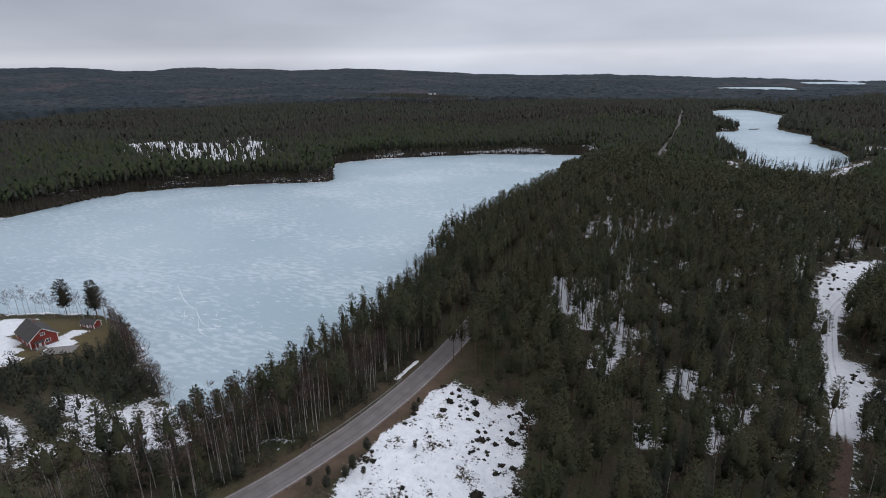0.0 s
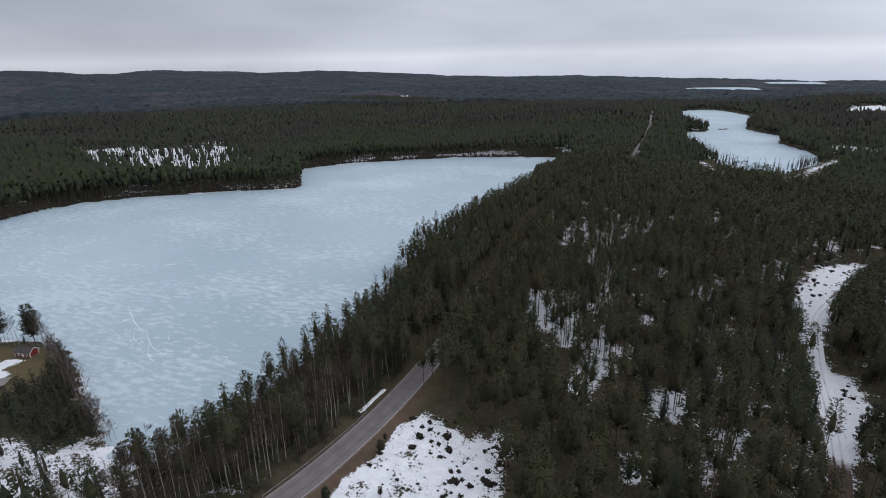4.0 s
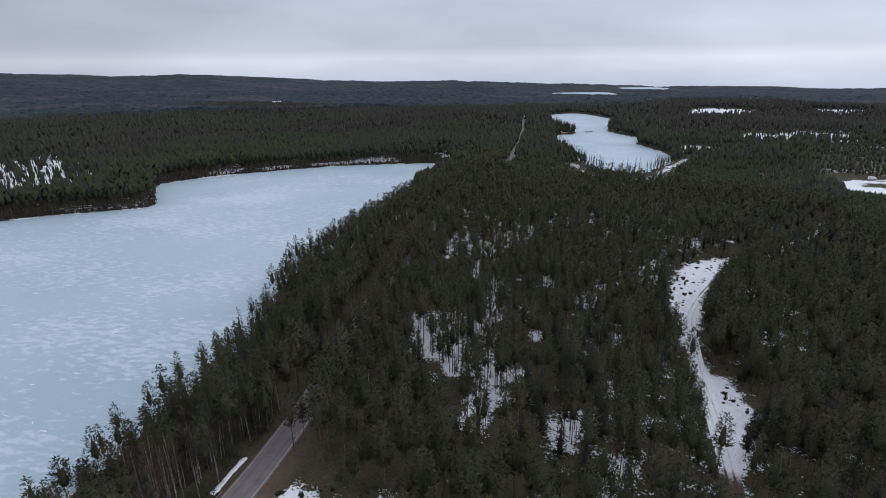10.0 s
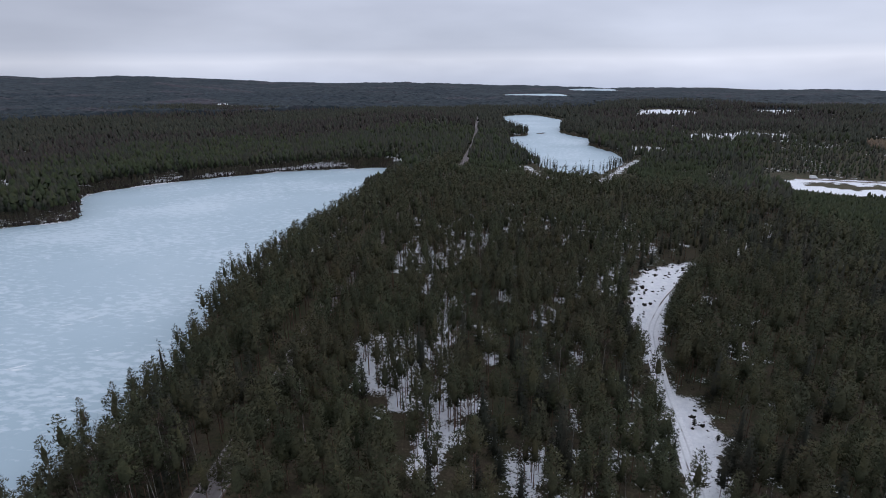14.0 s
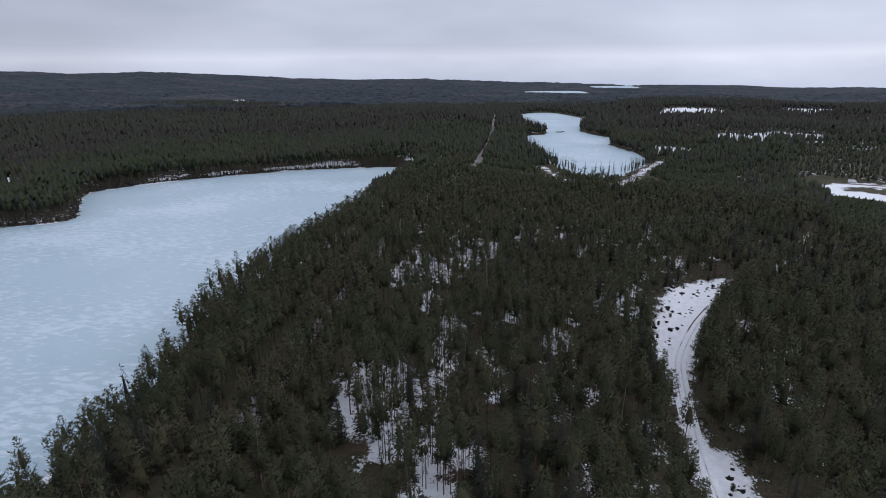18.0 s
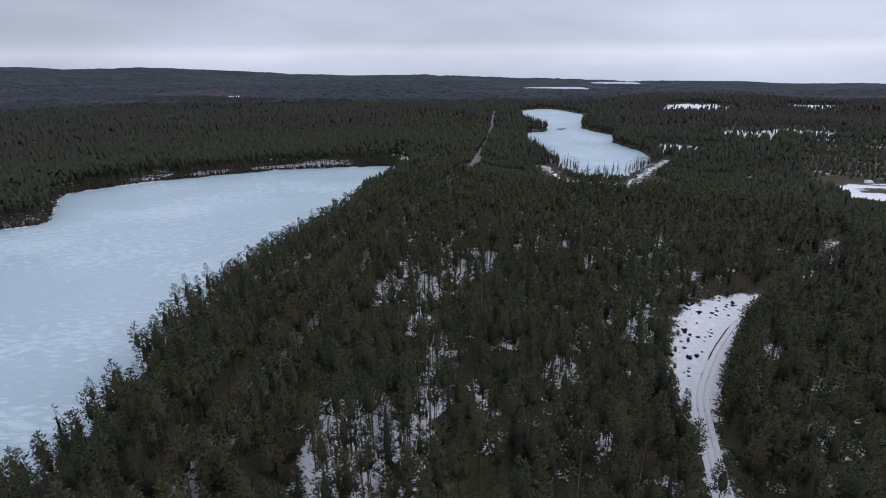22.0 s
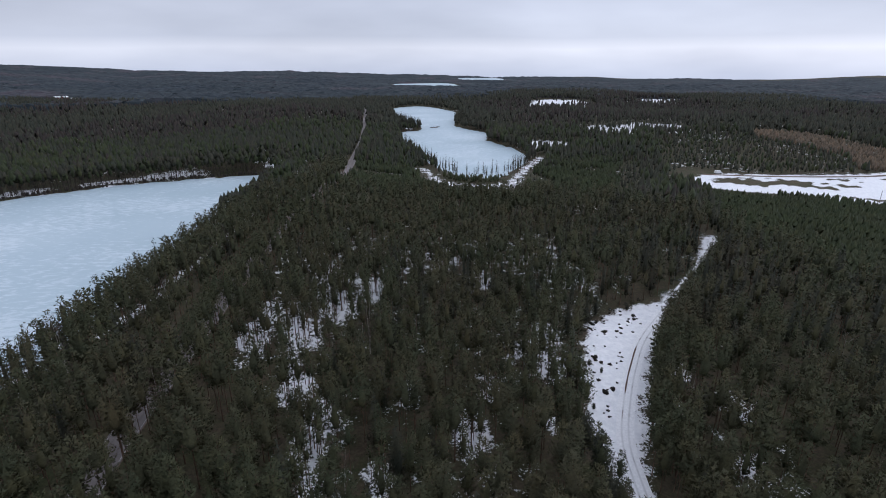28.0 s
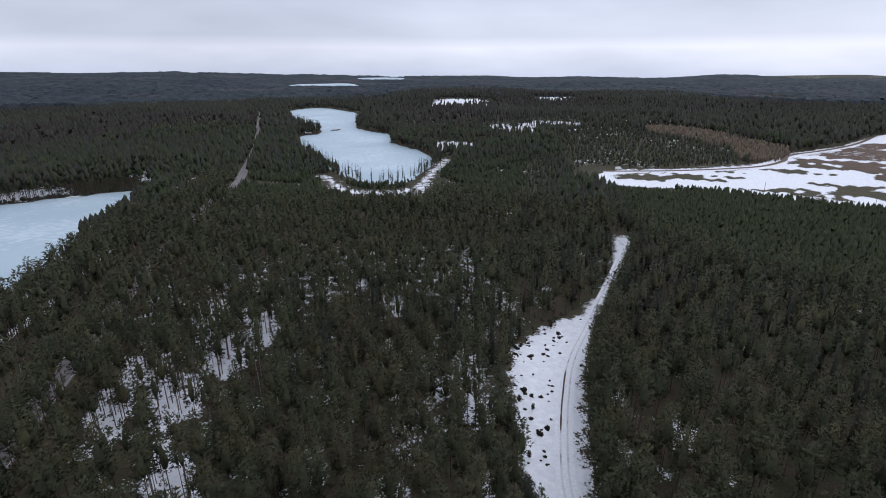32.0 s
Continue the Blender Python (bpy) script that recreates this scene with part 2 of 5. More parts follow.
def glade(x, y, back=0.0):
    """How far a place lies within a snowy glade, or within the lighter stand before it."""
    g = np.zeros(np.shape(x))
    for cx0, cy0, r in GLADES + RIDGE_GLADES:
        far = math.hypot(cx0 - 10, cy0 - 70)
        ux, uy = (cx0 - 10) / far, (cy0 - 70) / far
        dx, dy = x - cx0 + back * ux, y - cy0 + back * uy
        along_, across_ = dx * ux + dy * uy, dx * uy - dy * ux
        g = np.maximum(g, np.exp(-((across_ / r) ** 2 + (along_ / (2.3 * r)) ** 2) ** 1.5))
    return g


def road_x(y):
    return np.interp(y, _ry, _rx)


def road_z(y):
    return np.interp(y, [-100, 60, 300, 450, 600, 770, 1000, 1200], [15, 16, 17.5, 20, 18, 13, 20, 12])


def far_rise(x, y):
    """Height of the distant country, by its bearing."""
    az = np.degrees(np.arctan2(x, np.maximum(y, 1e-3)))
    return np.interp(az, [-90, -58.8, -48, -43.5, -38, -32, -27, -22.8, -19, -15, -10.7, -6, 0, 6.5, 14, 21, 26, 34, 40, 55, 90], [74, 74, 66, 50, 30, 39, 14, 6, -19, -15, -18, -4, -37, -54, -76, -72, -98, -94, -85, -55, -55])


def height(x, y):
    x, y = np.asarray(x, float), np.asarray(y, float)
    u = x - road_x(y)
    zr = road_z(y)
    near = smooth(1350, 1150, y)
    east = 1 + (zr - 1) * (0.25 * np.exp(-(u / 32) ** 2) + 0.75 * np.exp(-(u / 300) ** 2))
    d1 = sdf(LAKE_NEAR, x, y)
    west = 0.6 + (zr - 0.6) * smooth(0, 52, d1) * np.exp(-(np.minimum(u, 0) / 160) ** 4)
    h = np.where(u > 0, east, west) * near + 6 * (1 - near)
    r = np.hypot(x, y)
    h = h + (wave(x, y, 34, 1) - 0.5) * 2.2 + smooth(450, 900, r) * (wave(x, y, 330, 2) - 0.35) * 16
    flat = smooth(7.5, 18, np.abs(u))
    h = np.where(y < 1200, zr - 0.1 + (h - zr + 0.1) * flat, h)
    h = h + (far_rise(x, y) + 52 * (wave(x, y, 620, 5) - 0.5) - 0.3 * h) * smooth(1500, 4300, r)
    h = 1.3 + (h - 1.3) * smooth(-3, 16, sdf(YARD, x, y))
    d_field = sdf(FIELD, x, y)
    h = 0.6 + (h - 0.6) * smooth(0, 120, d_field)
    for lake, reach, level in zip(LAKES, (26, 190, 160, 200), LEVELS):
        d = d1 if lake is LAKE_NEAR else sdf(lake, x, y)
        h = np.where(d > 0, level + 0.22 + (h - level - 0.22) * smooth(0, reach, d), level + np.maximum(-0.5, 0.6 * d))
    return h


# ---------------------------------------------------------------- mesh tools
def mesh_of(name, v, f, mats, index=None, normals=None):
    """A mesh from arrays of vertices and triangles or quads."""
    v, f = np.asarray(v, np.float32), np.asarray(f, np.int32)
    me = bpy.data.meshes.new(name)
    n, k = f.shape
    me.vertices.add(len(v))
    me.vertices.foreach_set("co", v.ravel())
    me.loops.add(n * k)
    me.loops.foreach_set("vertex_index", f.ravel())
    me.polygons.add(n)
    me.polygons.foreach_set("loop_start", np.arange(0, n * k, k, dtype=np.int32))
    for m in mats:
        me.materials.append(m)
    if index is not None:
        me.polygons.foreach_set("material_index", np.asarray(index, np.int32))
    me.update(calc_edges=True)
    if normals is not None:
        me.polygons.foreach_set("use_smooth", np.ones(n, bool))
        me.normals_split_custom_set_from_vertices(np.asarray(normals, np.float32))
    return me


def put_attr(me, name, values):
    a = me.attributes.new(name, "FLOAT", "POINT")
    a.data.foreach_set("value", np.asarray(values, np.float32))


def shade_smooth(me):
    me.polygons.foreach_set("use_smooth", np.ones(len(me.polygons), bool))


def part(name, bm, material, parent, label="", at=None):
    me = bpy.data.meshes.new(name)
    bm.to_mesh(me)
    bm.free()
    me.materials.append(material)
    ob = new(name, me)
    ob.parent = parent
    if at is not None:
        ob.location = at
    return tagged(ob, label) if label else ob


def mesh_part(name, me, parent, label=""):
    ob = new(name, me)
    ob.parent = parent
    return tagged(ob, label) if label else ob


def box(bm, x0, y0, z0, x1, y1, z1, bevel=0.0):
    m = bmesh.ops.create_cube(bm, size=1)["verts"]
    for w in m:
        w.co = Vector(((x0 + x1) / 2 + w.co.x * (x1 - x0), (y0 + y1) / 2 + w.co.y * (y1 - y0), (z0 + z1) / 2 + w.co.z * (z1 - z0)))
    if bevel:
        bmesh.ops.bevel(bm, geom=list({e for w in m for e in w.link_edges}), offset=bevel, segments=1, affect="EDGES")
    return bm


def boxed(x0, y0, z0, x1, y1, z1, bevel=0.0):
    return box(bmesh.new(), x0, y0, z0, x1, y1, z1, bevel)


def rod(bm, a, b, r0, r1, sides=6):
    a, b = Vector(a), Vector(b)
    turn = (b - a).to_track_quat("Z", "Y").to_matrix()
    rings = []
    for p, r in ((a, r0), (b, r1)):
        rings.append([bm.verts.new(p + turn @ Vector((r * math.cos(math.tau * k / sides), r * math.sin(math.tau * k / sides), 0))) for k in range(sides)])
    for k in range(sides):
        bm.faces.new((rings[0][k], rings[0][(k + 1) % sides], rings[1][(k + 1) % sides], rings[1][k]))
    bm.faces.new(rings[1])
    bm.faces.new(rings[0][::-1])
    return bm


def ribbon(points, offsets, lift):
    """Strip of quads along a centre line; offsets across it, draped over the ground."""
    p = np.array(points)
    t = np.gradient(p, axis=0)
    t /= np.linalg.norm(t, axis=1)[:, None]
    nrm = np.stack([t[:, 1], -t[:, 0]], 1)
    k = len(offsets)
    v = []
    for o, dz in zip(offsets, lift):
        q = p + nrm * o
        v.append(np.c_[q, height(q[:, 0], q[:, 1]) + dz])
    v = np.stack(v, 1).reshape(-1, 3)
    n = len(p)
    i, j = np.meshgrid(np.arange(n - 1), np.arange(k - 1), indexing="ij")
    a = (i * k + j).ravel()
    f = np.stack([a, a + 1, a + k + 1, a + k], 1)
    return v, f[:, ::-1]


def along(points, step):
    p = rounded(points, 12, False)
    s = np.r_[0, np.cumsum(np.linalg.norm(np.diff(p, axis=0), axis=1))]
    q = np.arange(0, s[-1], step)
    return np.c_[np.interp(q, s, p[:, 0]), np.interp(q, s, p[:, 1])]


# ---------------------------------------------------------------- materials
def material(name, rough=0.9, metal=0.0, spec=0.3):
    m = bpy.data.materials.new(name)
    m.use_nodes = True
    t = m.node_tree
    b = t.nodes["Principled BSDF"]
    b.inputs["Roughness"].default_value = rough
    b.inputs["Metallic"].default_value = metal
    b.inputs["Specular IOR Level"].default_value = spec
    return m, t, b


def node(t, kind, **values):
    n = t.nodes.new(kind)
    for k, v in values.items():
        n.inputs[k.replace("_", " ")].default_value = v
    return n


def noise_of(t, scale, detail=4.0, rough=0.55, vec=None, stretch=None):
    n = node(t, "ShaderNodeTexNoise", Scale=scale, Detail=detail, Roughness=rough)
    if vec is None:
        vec = t.nodes.new("ShaderNodeNewGeometry").outputs["Position"]
    if stretch:
        m = t.nodes.new("ShaderNodeMapping")
        m.inputs["Scale"].default_value = stretch[:3]
        if len(stretch) > 3:
            m.inputs["Rotation"].default_value = (0, 0, radians(stretch[3]))
        t.links.new(vec, m.inputs["Vector"])
        vec = m.outputs["Vector"]
    t.links.new(vec, n.inputs["Vector"])
    return n.outputs["Fac"]


def ramp(t, fac, *stops):
    r = t.nodes.new("ShaderNodeValToRGB")
    e = r.color_ramp.elements
    while len(e) < len(stops):
        e.new(0.5)
    for s, (p, c) in zip(e, stops):
        s.position, s.color = p, (*c, 1) if len(c) == 3 else c
    t.links.new(fac, r.inputs["Fac"])
    return r.outputs["Color"]


def mix(t, fac, a, b, kind="MIX"):
    m = t.nodes.new("ShaderNodeMix")
    m.data_type, m.blend_type = "RGBA", kind
    for s, val in ((m.inputs[0], fac), (m.inputs[6], a), (m.inputs[7], b)):
        if isinstance(val, (int, float)):
            s.default_value = val
        elif isinstance(val, tuple):
            s.default_value = (*val, 1)
        else:
            t.links.new(val, s)
    return m.outputs[2]


def calc(t, op, a, b=0.0, c=0.0):
    m = t.nodes.new("ShaderNodeMath")
    m.operation = op
    for s, val in zip(m.inputs, (a, b, c)):
        if isinstance(val, (int, float)):
            s.default_value = val
        else:
            t.links.new(val, s)
    return m.outputs[0]


def bump(t, b, fac, strength=0.3, distance=0.1):
    n = node(t, "ShaderNodeBump", Strength=strength, Distance=distance)
    t.links.new(fac, n.inputs["Height"])
    t.links.new(n.outputs["Normal"], b.inputs["Normal"])


def attr(t, name):
    a = t.nodes.new("ShaderNodeAttribute")
    a.attribute_name = name
    return a.outputs["Fac"]


def grey(v):
    return (v, v, v)


def plain(name, c, rough=0.8, metal=0.0, scale=1.5, vary=0.25, spec=0.3):
    m, t, b = material(name, rough, metal, spec)
    c0, c1 = tuple(x * (1 - vary) for x in c), tuple(min(1, x * (1 + vary)) for x in c)
    fac = noise_of(t, scale, 6)
    t.links.new(ramp(t, fac, (0.3, c0), (0.7, c1)), b.inputs["Base Color"])
    bump(t, b, fac, 0.15, 0.02)
    return m


def needles(name, dark, light, stand, through_light=0.25):
    """Foliage: each tuft, each tree and each stand differs; a part of the light passes through."""
    m, t, b = material(name, 0.8, 0, 0.15)
    geo = t.nodes.new("ShaderNodeNewGeometry")
    info = t.nodes.new("ShaderNodeObjectInfo")
    r = calc(t, "FRACT", calc(t, "ADD", geo.outputs["Random Per Island"], info.outputs["Random"]))
    c = ramp(t, r, (0.0, tuple(0.6 * p + 0.4 * q for p, q in zip(dark, light))), (1.0, light))
    big = noise_of(t, 0.035, 3)
    c = mix(t, ramp(t, big, (0.38, grey(0)), (0.66, grey(1))), c, mix(t, 0.75, c, stand), "MIX")
    tree = noise_of(t, 0.2, 1)
    c = mix(t, 1.0, c, ramp(t, tree, (0.3, (0.74, 0.81, 0.82)), (0.5, grey(1.0)), (0.7, (1.24, 1.13, 1.02))), "MULTIPLY")
    fuzz = noise_of(t, 2.4, 3, 0.6)
    c = mix(t, 1.0, c, ramp(t, fuzz, (0.32, grey(0.75)), (0.68, grey(1.25))), "MULTIPLY")
    t.links.new(c, b.inputs["Base Color"])
    leaf = t.nodes.new("ShaderNodeBsdfTranslucent")
    t.links.new(c, leaf.inputs["Color"])
    blend = t.nodes.new("ShaderNodeMixShader")
    blend.inputs[0].default_value = through_light
    t.links.new(b.outputs[0], blend.inputs[1])
    t.links.new(leaf.outputs[0], blend.inputs[2])
    t.links.new(blend.outputs[0], t.nodes["Material Output"].inputs["Surface"])
    return m


PINE = needles("pine_needles", (0.038, 0.044, 0.025), (0.064, 0.071, 0.038), (0.071, 0.064, 0.038))
SPRUCE = needles("spruce_needles", (0.033, 0.038, 0.029), (0.051, 0.057, 0.041), (0.054, 0.051, 0.039))
YOUNG = needles("young_pine_needles", (0.028, 0.039, 0.018), (0.046, 0.059, 0.028), (0.046, 0.052, 0.028))
TAN = needles("tan_saplings", (0.105, 0.08, 0.056), (0.18, 0.14, 0.10), (0.13, 0.105, 0.08))
TWIGS = needles("bare_twigs", (0.06, 0.045, 0.038), (0.12, 0.088, 0.074), (0.095, 0.068, 0.06))
LEAFLESS = needles("leafless_wood", (0.038, 0.033, 0.030), (0.056, 0.047, 0.043), (0.046, 0.042, 0.036))
PINE_BARK = plain("pine_bark", (0.125, 0.078, 0.054), 0.9, 0, 0.8, 0.5)
SPRUCE_BARK = plain("spruce_bark", (0.055, 0.045, 0.038), 0.9, 0, 0.9, 0.4)


def birch_bark():
    m, t, b = material("birch_bark", 0.7)
    c = ramp(t, noise_of(t, 1.0, 5, 0.6, None, (3, 3, 9)), (0.42, (0.06, 0.05, 0.043)), (0.52, (0.40, 0.37, 0.34)), (0.8, (0.60, 0.57, 0.53)))
    t.links.new(c, b.inputs["Base Color"])
    return m


BIRCH_BARK = birch_bark()


def ground_material():
    """Forest floor of moss, heather and litter, with old snow where it lies."""
    m, t, b = material("forest_floor_with_snow", 0.95, 0, 0.15)
    fine, mid, wide = noise_of(t, 1.4, 8, 0.65), noise_of(t, 0.16, 6, 0.6), noise_of(t, 0.02, 4)
    floor_c = ramp(t, fine, (0.25, (0.030, 0.025, 0.018)), (0.5, (0.062, 0.050, 0.034)), (0.75, (0.10, 0.080, 0.052)))
    floor_c = mix(t, ramp(t, mid, (0.4, grey(0)), (0.62, grey(1))), floor_c, ramp(t, fine, (0.3, (0.02, 0.026, 0.012)), (0.7, (0.055, 0.06, 0.028))))
    grass = ramp(t, fine, (0.25, (0.062, 0.050, 0.026)), (0.7, (0.13, 0.104, 0.054)))
    floor_c = mix(t, attr(t, "grass"), floor_c, grass)
    soil = ramp(t, mid, (0.3, (0.06, 0.042, 0.032)), (0.7, (0.15, 0.10, 0.075)))
    floor_c = mix(t, attr(t, "soil"), floor_c, soil)
    snow_c = ramp(t, noise_of(t, 0.5, 6, 0.7), (0.3, (0.60, 0.62, 0.66)), (0.7, (0.79, 0.80, 0.82)))
    lay = calc(t, "ADD", attr(t, "snow"), calc(t, "ADD", calc(t, "MULTIPLY", calc(t, "SUBTRACT", fine, 0.5), 0.75), calc(t, "MULTIPLY", calc(t, "SUBTRACT", mid, 0.5), 0.9)))
    mask = ramp(t, lay, (0.46, grey(0)), (0.54, grey(1)))
    t.links.new(mix(t, mask, floor_c, snow_c), b.inputs["Base Color"])
    bump(t, b, calc(t, "ADD", fine, mask), 0.5, 0.25)
    return m


def ice_material():
    """Old lake ice: blue-grey, with wind-packed snow flakes, drifts and pressure tracks."""
    m, t, b = material("lake_ice", 0.55, 0, 0.35)
    wide = noise_of(t, 0.008, 4, 0.5)
    base = ramp(t, wide, (0.3, (0.300, 0.388, 0.438)), (0.55, (0.345, 0.433, 0.485)), (0.8, (0.412, 0.495, 0.54)))
    pat = noise_of(t, 0.21, 6, 0.62, None, (0.8, 2.0, 1, 24))
    zone = noise_of(t, 0.011, 3, 0.55, None, (1, 1.5, 1, -20))
    thr = calc(t, "ADD", pat, calc(t, "MULTIPLY", calc(t, "SUBTRACT", zone, 0.5), 0.7))
    flakes = ramp(t, thr, (0.50, grey(0)), (0.62, grey(1)))
    c = mix(t, calc(t, "MULTIPLY", flakes, 0.46), base, (0.57, 0.64, 0.69))
    dark = ramp(t, noise_of(t, 0.12, 4, 0.6, None, (1.2, 2.2, 1, 15)), (0.26, grey(1)), (0.36, grey(0)))
    c = mix(t, calc(t, "MULTIPLY", dark, 0.45), c, (0.27, 0.345, 0.40))
    specks = ramp(t, noise_of(t, 0.55, 3, 0.5), (0.73, grey(0)), (0.78, grey(1)))
    c = mix(t, calc(t, "MULTIPLY", specks, 0.5), c, (0.68, 0.71, 0.73))
    t.links.new(c, b.inputs["Base Color"])
    bump(t, b, pat, 0.3, 0.2)
    return m


def asphalt_material():
    m, t, b = material("worn_asphalt", 0.9, 0, 0.25)
    fine = noise_of(t, 9, 6, 0.7)
    c = ramp(t, noise_of(t, 0.35, 6, 0.6), (0.3, (0.130, 0.110, 0.108)), (0.7, (0.198, 0.170, 0.168)))
    c = mix(t, 0.35, c, ramp(t, fine, (0.3, grey(0.06)), (0.7, grey(0.2))))
    a = attr(t, "across")
    wear = ramp(t, calc(t, "ABSOLUTE", calc(t, "SUBTRACT", calc(t, "ABSOLUTE", a), 1.35)), (0.1, grey(0.9)), (0.55, grey(1.05)))
    c = mix(t, 1.0, c, wear, "MULTIPLY")
    t.links.new(c, b.inputs["Base Color"])
    bump(t, b, fine, 0.2, 0.02)
    return m


def track_material():
    """Packed snow on a forest track, worn to brown gravel in the ruts and at its near end."""
    m, t, b = material("snowy_track", 0.9, 0, 0.2)
    fine, mid = noise_of(t, 1.6, 6, 0.65), noise_of(t, 0.14, 4)
    snow_c = ramp(t, fine, (0.3, (0.62, 0.63, 0.66)), (0.7, (0.82, 0.83, 0.85)))
    dirt = ramp(t, fine, (0.3, (0.05, 0.034, 0.026)), (0.7, (0.12, 0.08, 0.06)))
    a = calc(t, "ABSOLUTE", attr(t, "across"))
    rut = ramp(t, calc(t, "ABSOLUTE", calc(t, "SUBTRACT", a, 0.85)), (0.10, grey(1)), (0.36, grey(0)))
    worn = calc(t, "MULTIPLY", rut, calc(t, "SUBTRACT", calc(t, "MULTIPLY", mid, 2.0), 0.72))
    worn = calc(t, "ADD", worn, attr(t, "bare"))
    mask = ramp(t, calc(t, "ADD", worn, calc(t, "MULTIPLY", calc(t, "SUBTRACT", fine, 0.5), 0.5)), (0.42, grey(0)), (0.7, grey(1)))
    grey_rut = mix(t, calc(t, "MULTIPLY", rut, calc(t, "MULTIPLY", mid, 1.0)), snow_c, (0.42, 0.43, 0.45))
    t.links.new(mix(t, mask, grey_rut, dirt), b.inputs["Base Color"])
    bump(t, b, calc(t, "SUBTRACT", fine, rut), 0.4, 0.08)
    return m


def woods_material():
    """Far woods seen as one canopy: stands of pine, spruce and leafless birch, tinted blue for distance haze."""
    m, t, b = material("far_woods", 0.9, 0, 0.1)
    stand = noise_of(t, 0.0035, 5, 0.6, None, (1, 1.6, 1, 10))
    # the blue-grey cast of every stop is air haze put into the base colour
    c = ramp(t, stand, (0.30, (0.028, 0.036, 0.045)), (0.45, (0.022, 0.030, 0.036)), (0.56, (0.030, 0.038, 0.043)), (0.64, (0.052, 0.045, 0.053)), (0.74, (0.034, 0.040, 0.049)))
    grain = noise_of(t, 0.06, 6, 0.7)
    c = mix(t, 1.0, c, ramp(t, grain, (0.3, grey(0.55)), (0.7, grey(1.5))), "MULTIPLY")
    t.links.new(c, b.inputs["Base Color"])
    return m


GROUND, ICE, ASPHALT, TRACK_MAT, WOODS = ground_material(), ice_material(), asphalt_material(), track_material(), woods_material()
PAINT = plain("road_paint", (0.40, 0.39, 0.38), 0.8, 0, 2.0, 0.35)
GRAVEL = plain("gravel_verge", (0.12, 0.085, 0.066), 0.95, 0, 1.2, 0.5)
SNOW = plain("packed_snow", (0.78, 0.79, 0.81), 0.8, 0, 0.7, 0.06)
HEATH = needles("heather", (0.018, 0.016, 0.014), (0.042, 0.035, 0.030), (0.032, 0.032, 0.022))
STONE = plain("grey_stone", (0.16, 0.155, 0.15), 0.9, 0, 2.5, 0.4)
RED_BOARD = plain("red_ochre_boards", (0.19, 0.035, 0.026), 0.85, 0, 3.0, 0.25)
WHITE_TRIM = plain("white_trim", (0.72, 0.72, 0.70), 0.6, 0, 3.0, 0.05)
ROOF = plain("dark_roof_sheet", (0.055, 0.05, 0.048), 0.7, 0, 1.2, 0.25)
STEEL = plain("galvanised_steel", (0.42, 0.43, 0.44), 0.5, 0.8, 3.0, 0.15)
POLE = plain("weathered_pole", (0.13, 0.10, 0.08), 0.9, 0, 2.0, 0.3)
BRICK = plain("chimney_brick", (0.18, 0.11, 0.09), 0.9, 0, 4.0, 0.3)
DECK = plain("grey_deck_boards", (0.20, 0.185, 0.17), 0.85, 0, 3.0, 0.25)
VAN_WHITE = plain("white_car_paint", (0.75, 0.76, 0.77), 0.3, 0, 2.0, 0.04, 0.5)
TYRE = plain("tyre_rubber", (0.025, 0.025, 0.026), 0.9, 0, 4.0, 0.2)


def glass_dark():
    m, t, b = material("window_glass", 0.08, 0, 0.6)
    b.inputs["Base Color"].default_value = (0.02, 0.024, 0.03, 1)
    return m


GLASS = glass_dark()

# ---------------------------------------------------------------- ground, ice, far woods
def axis(*spans):
    out = [spans[0][0]]
    for a, b, s0, s1 in spans:
        while out[-1] < b - 0.4 * s1:
            k = (out[-1] - a) / (b - a)
            out.append(out[-1] + s0 * (s1 / s0) ** k)
        out[-1] = b
    return np.array(out)


gx = axis((-4900, -440, 280, 16), (-440, -130, 12, 5), (-130, 110, 4, 4), (110, 620, 5, 13), (620, 4900, 14, 280))
gy = axis((-2500, 20, 280, 10), (20, 320, 4, 4), (320, 1350, 5, 22), (1350, 4850, 24, 160))
GX, GY = np.meshgrid(gx, gy)
gz = height(GX, GY)
nx, ny = len(gx), len(gy)
ii, jj = np.meshgrid(np.arange(ny - 1), np.arange(nx - 1), indexing="ij")
qa = (ii * nx + jj).ravel()
ground_me = mesh_of("ground", np.c_[GX.ravel(), GY.ravel(), gz.ravel()], np.stack([qa, qa + 1, qa + nx + 1, qa + nx], 1), [GROUND])
shade_smooth(ground_me)
ground = tagged(new("ground", ground_me), "mossy forest ground with patches of old snow", "ground", kind="structure")


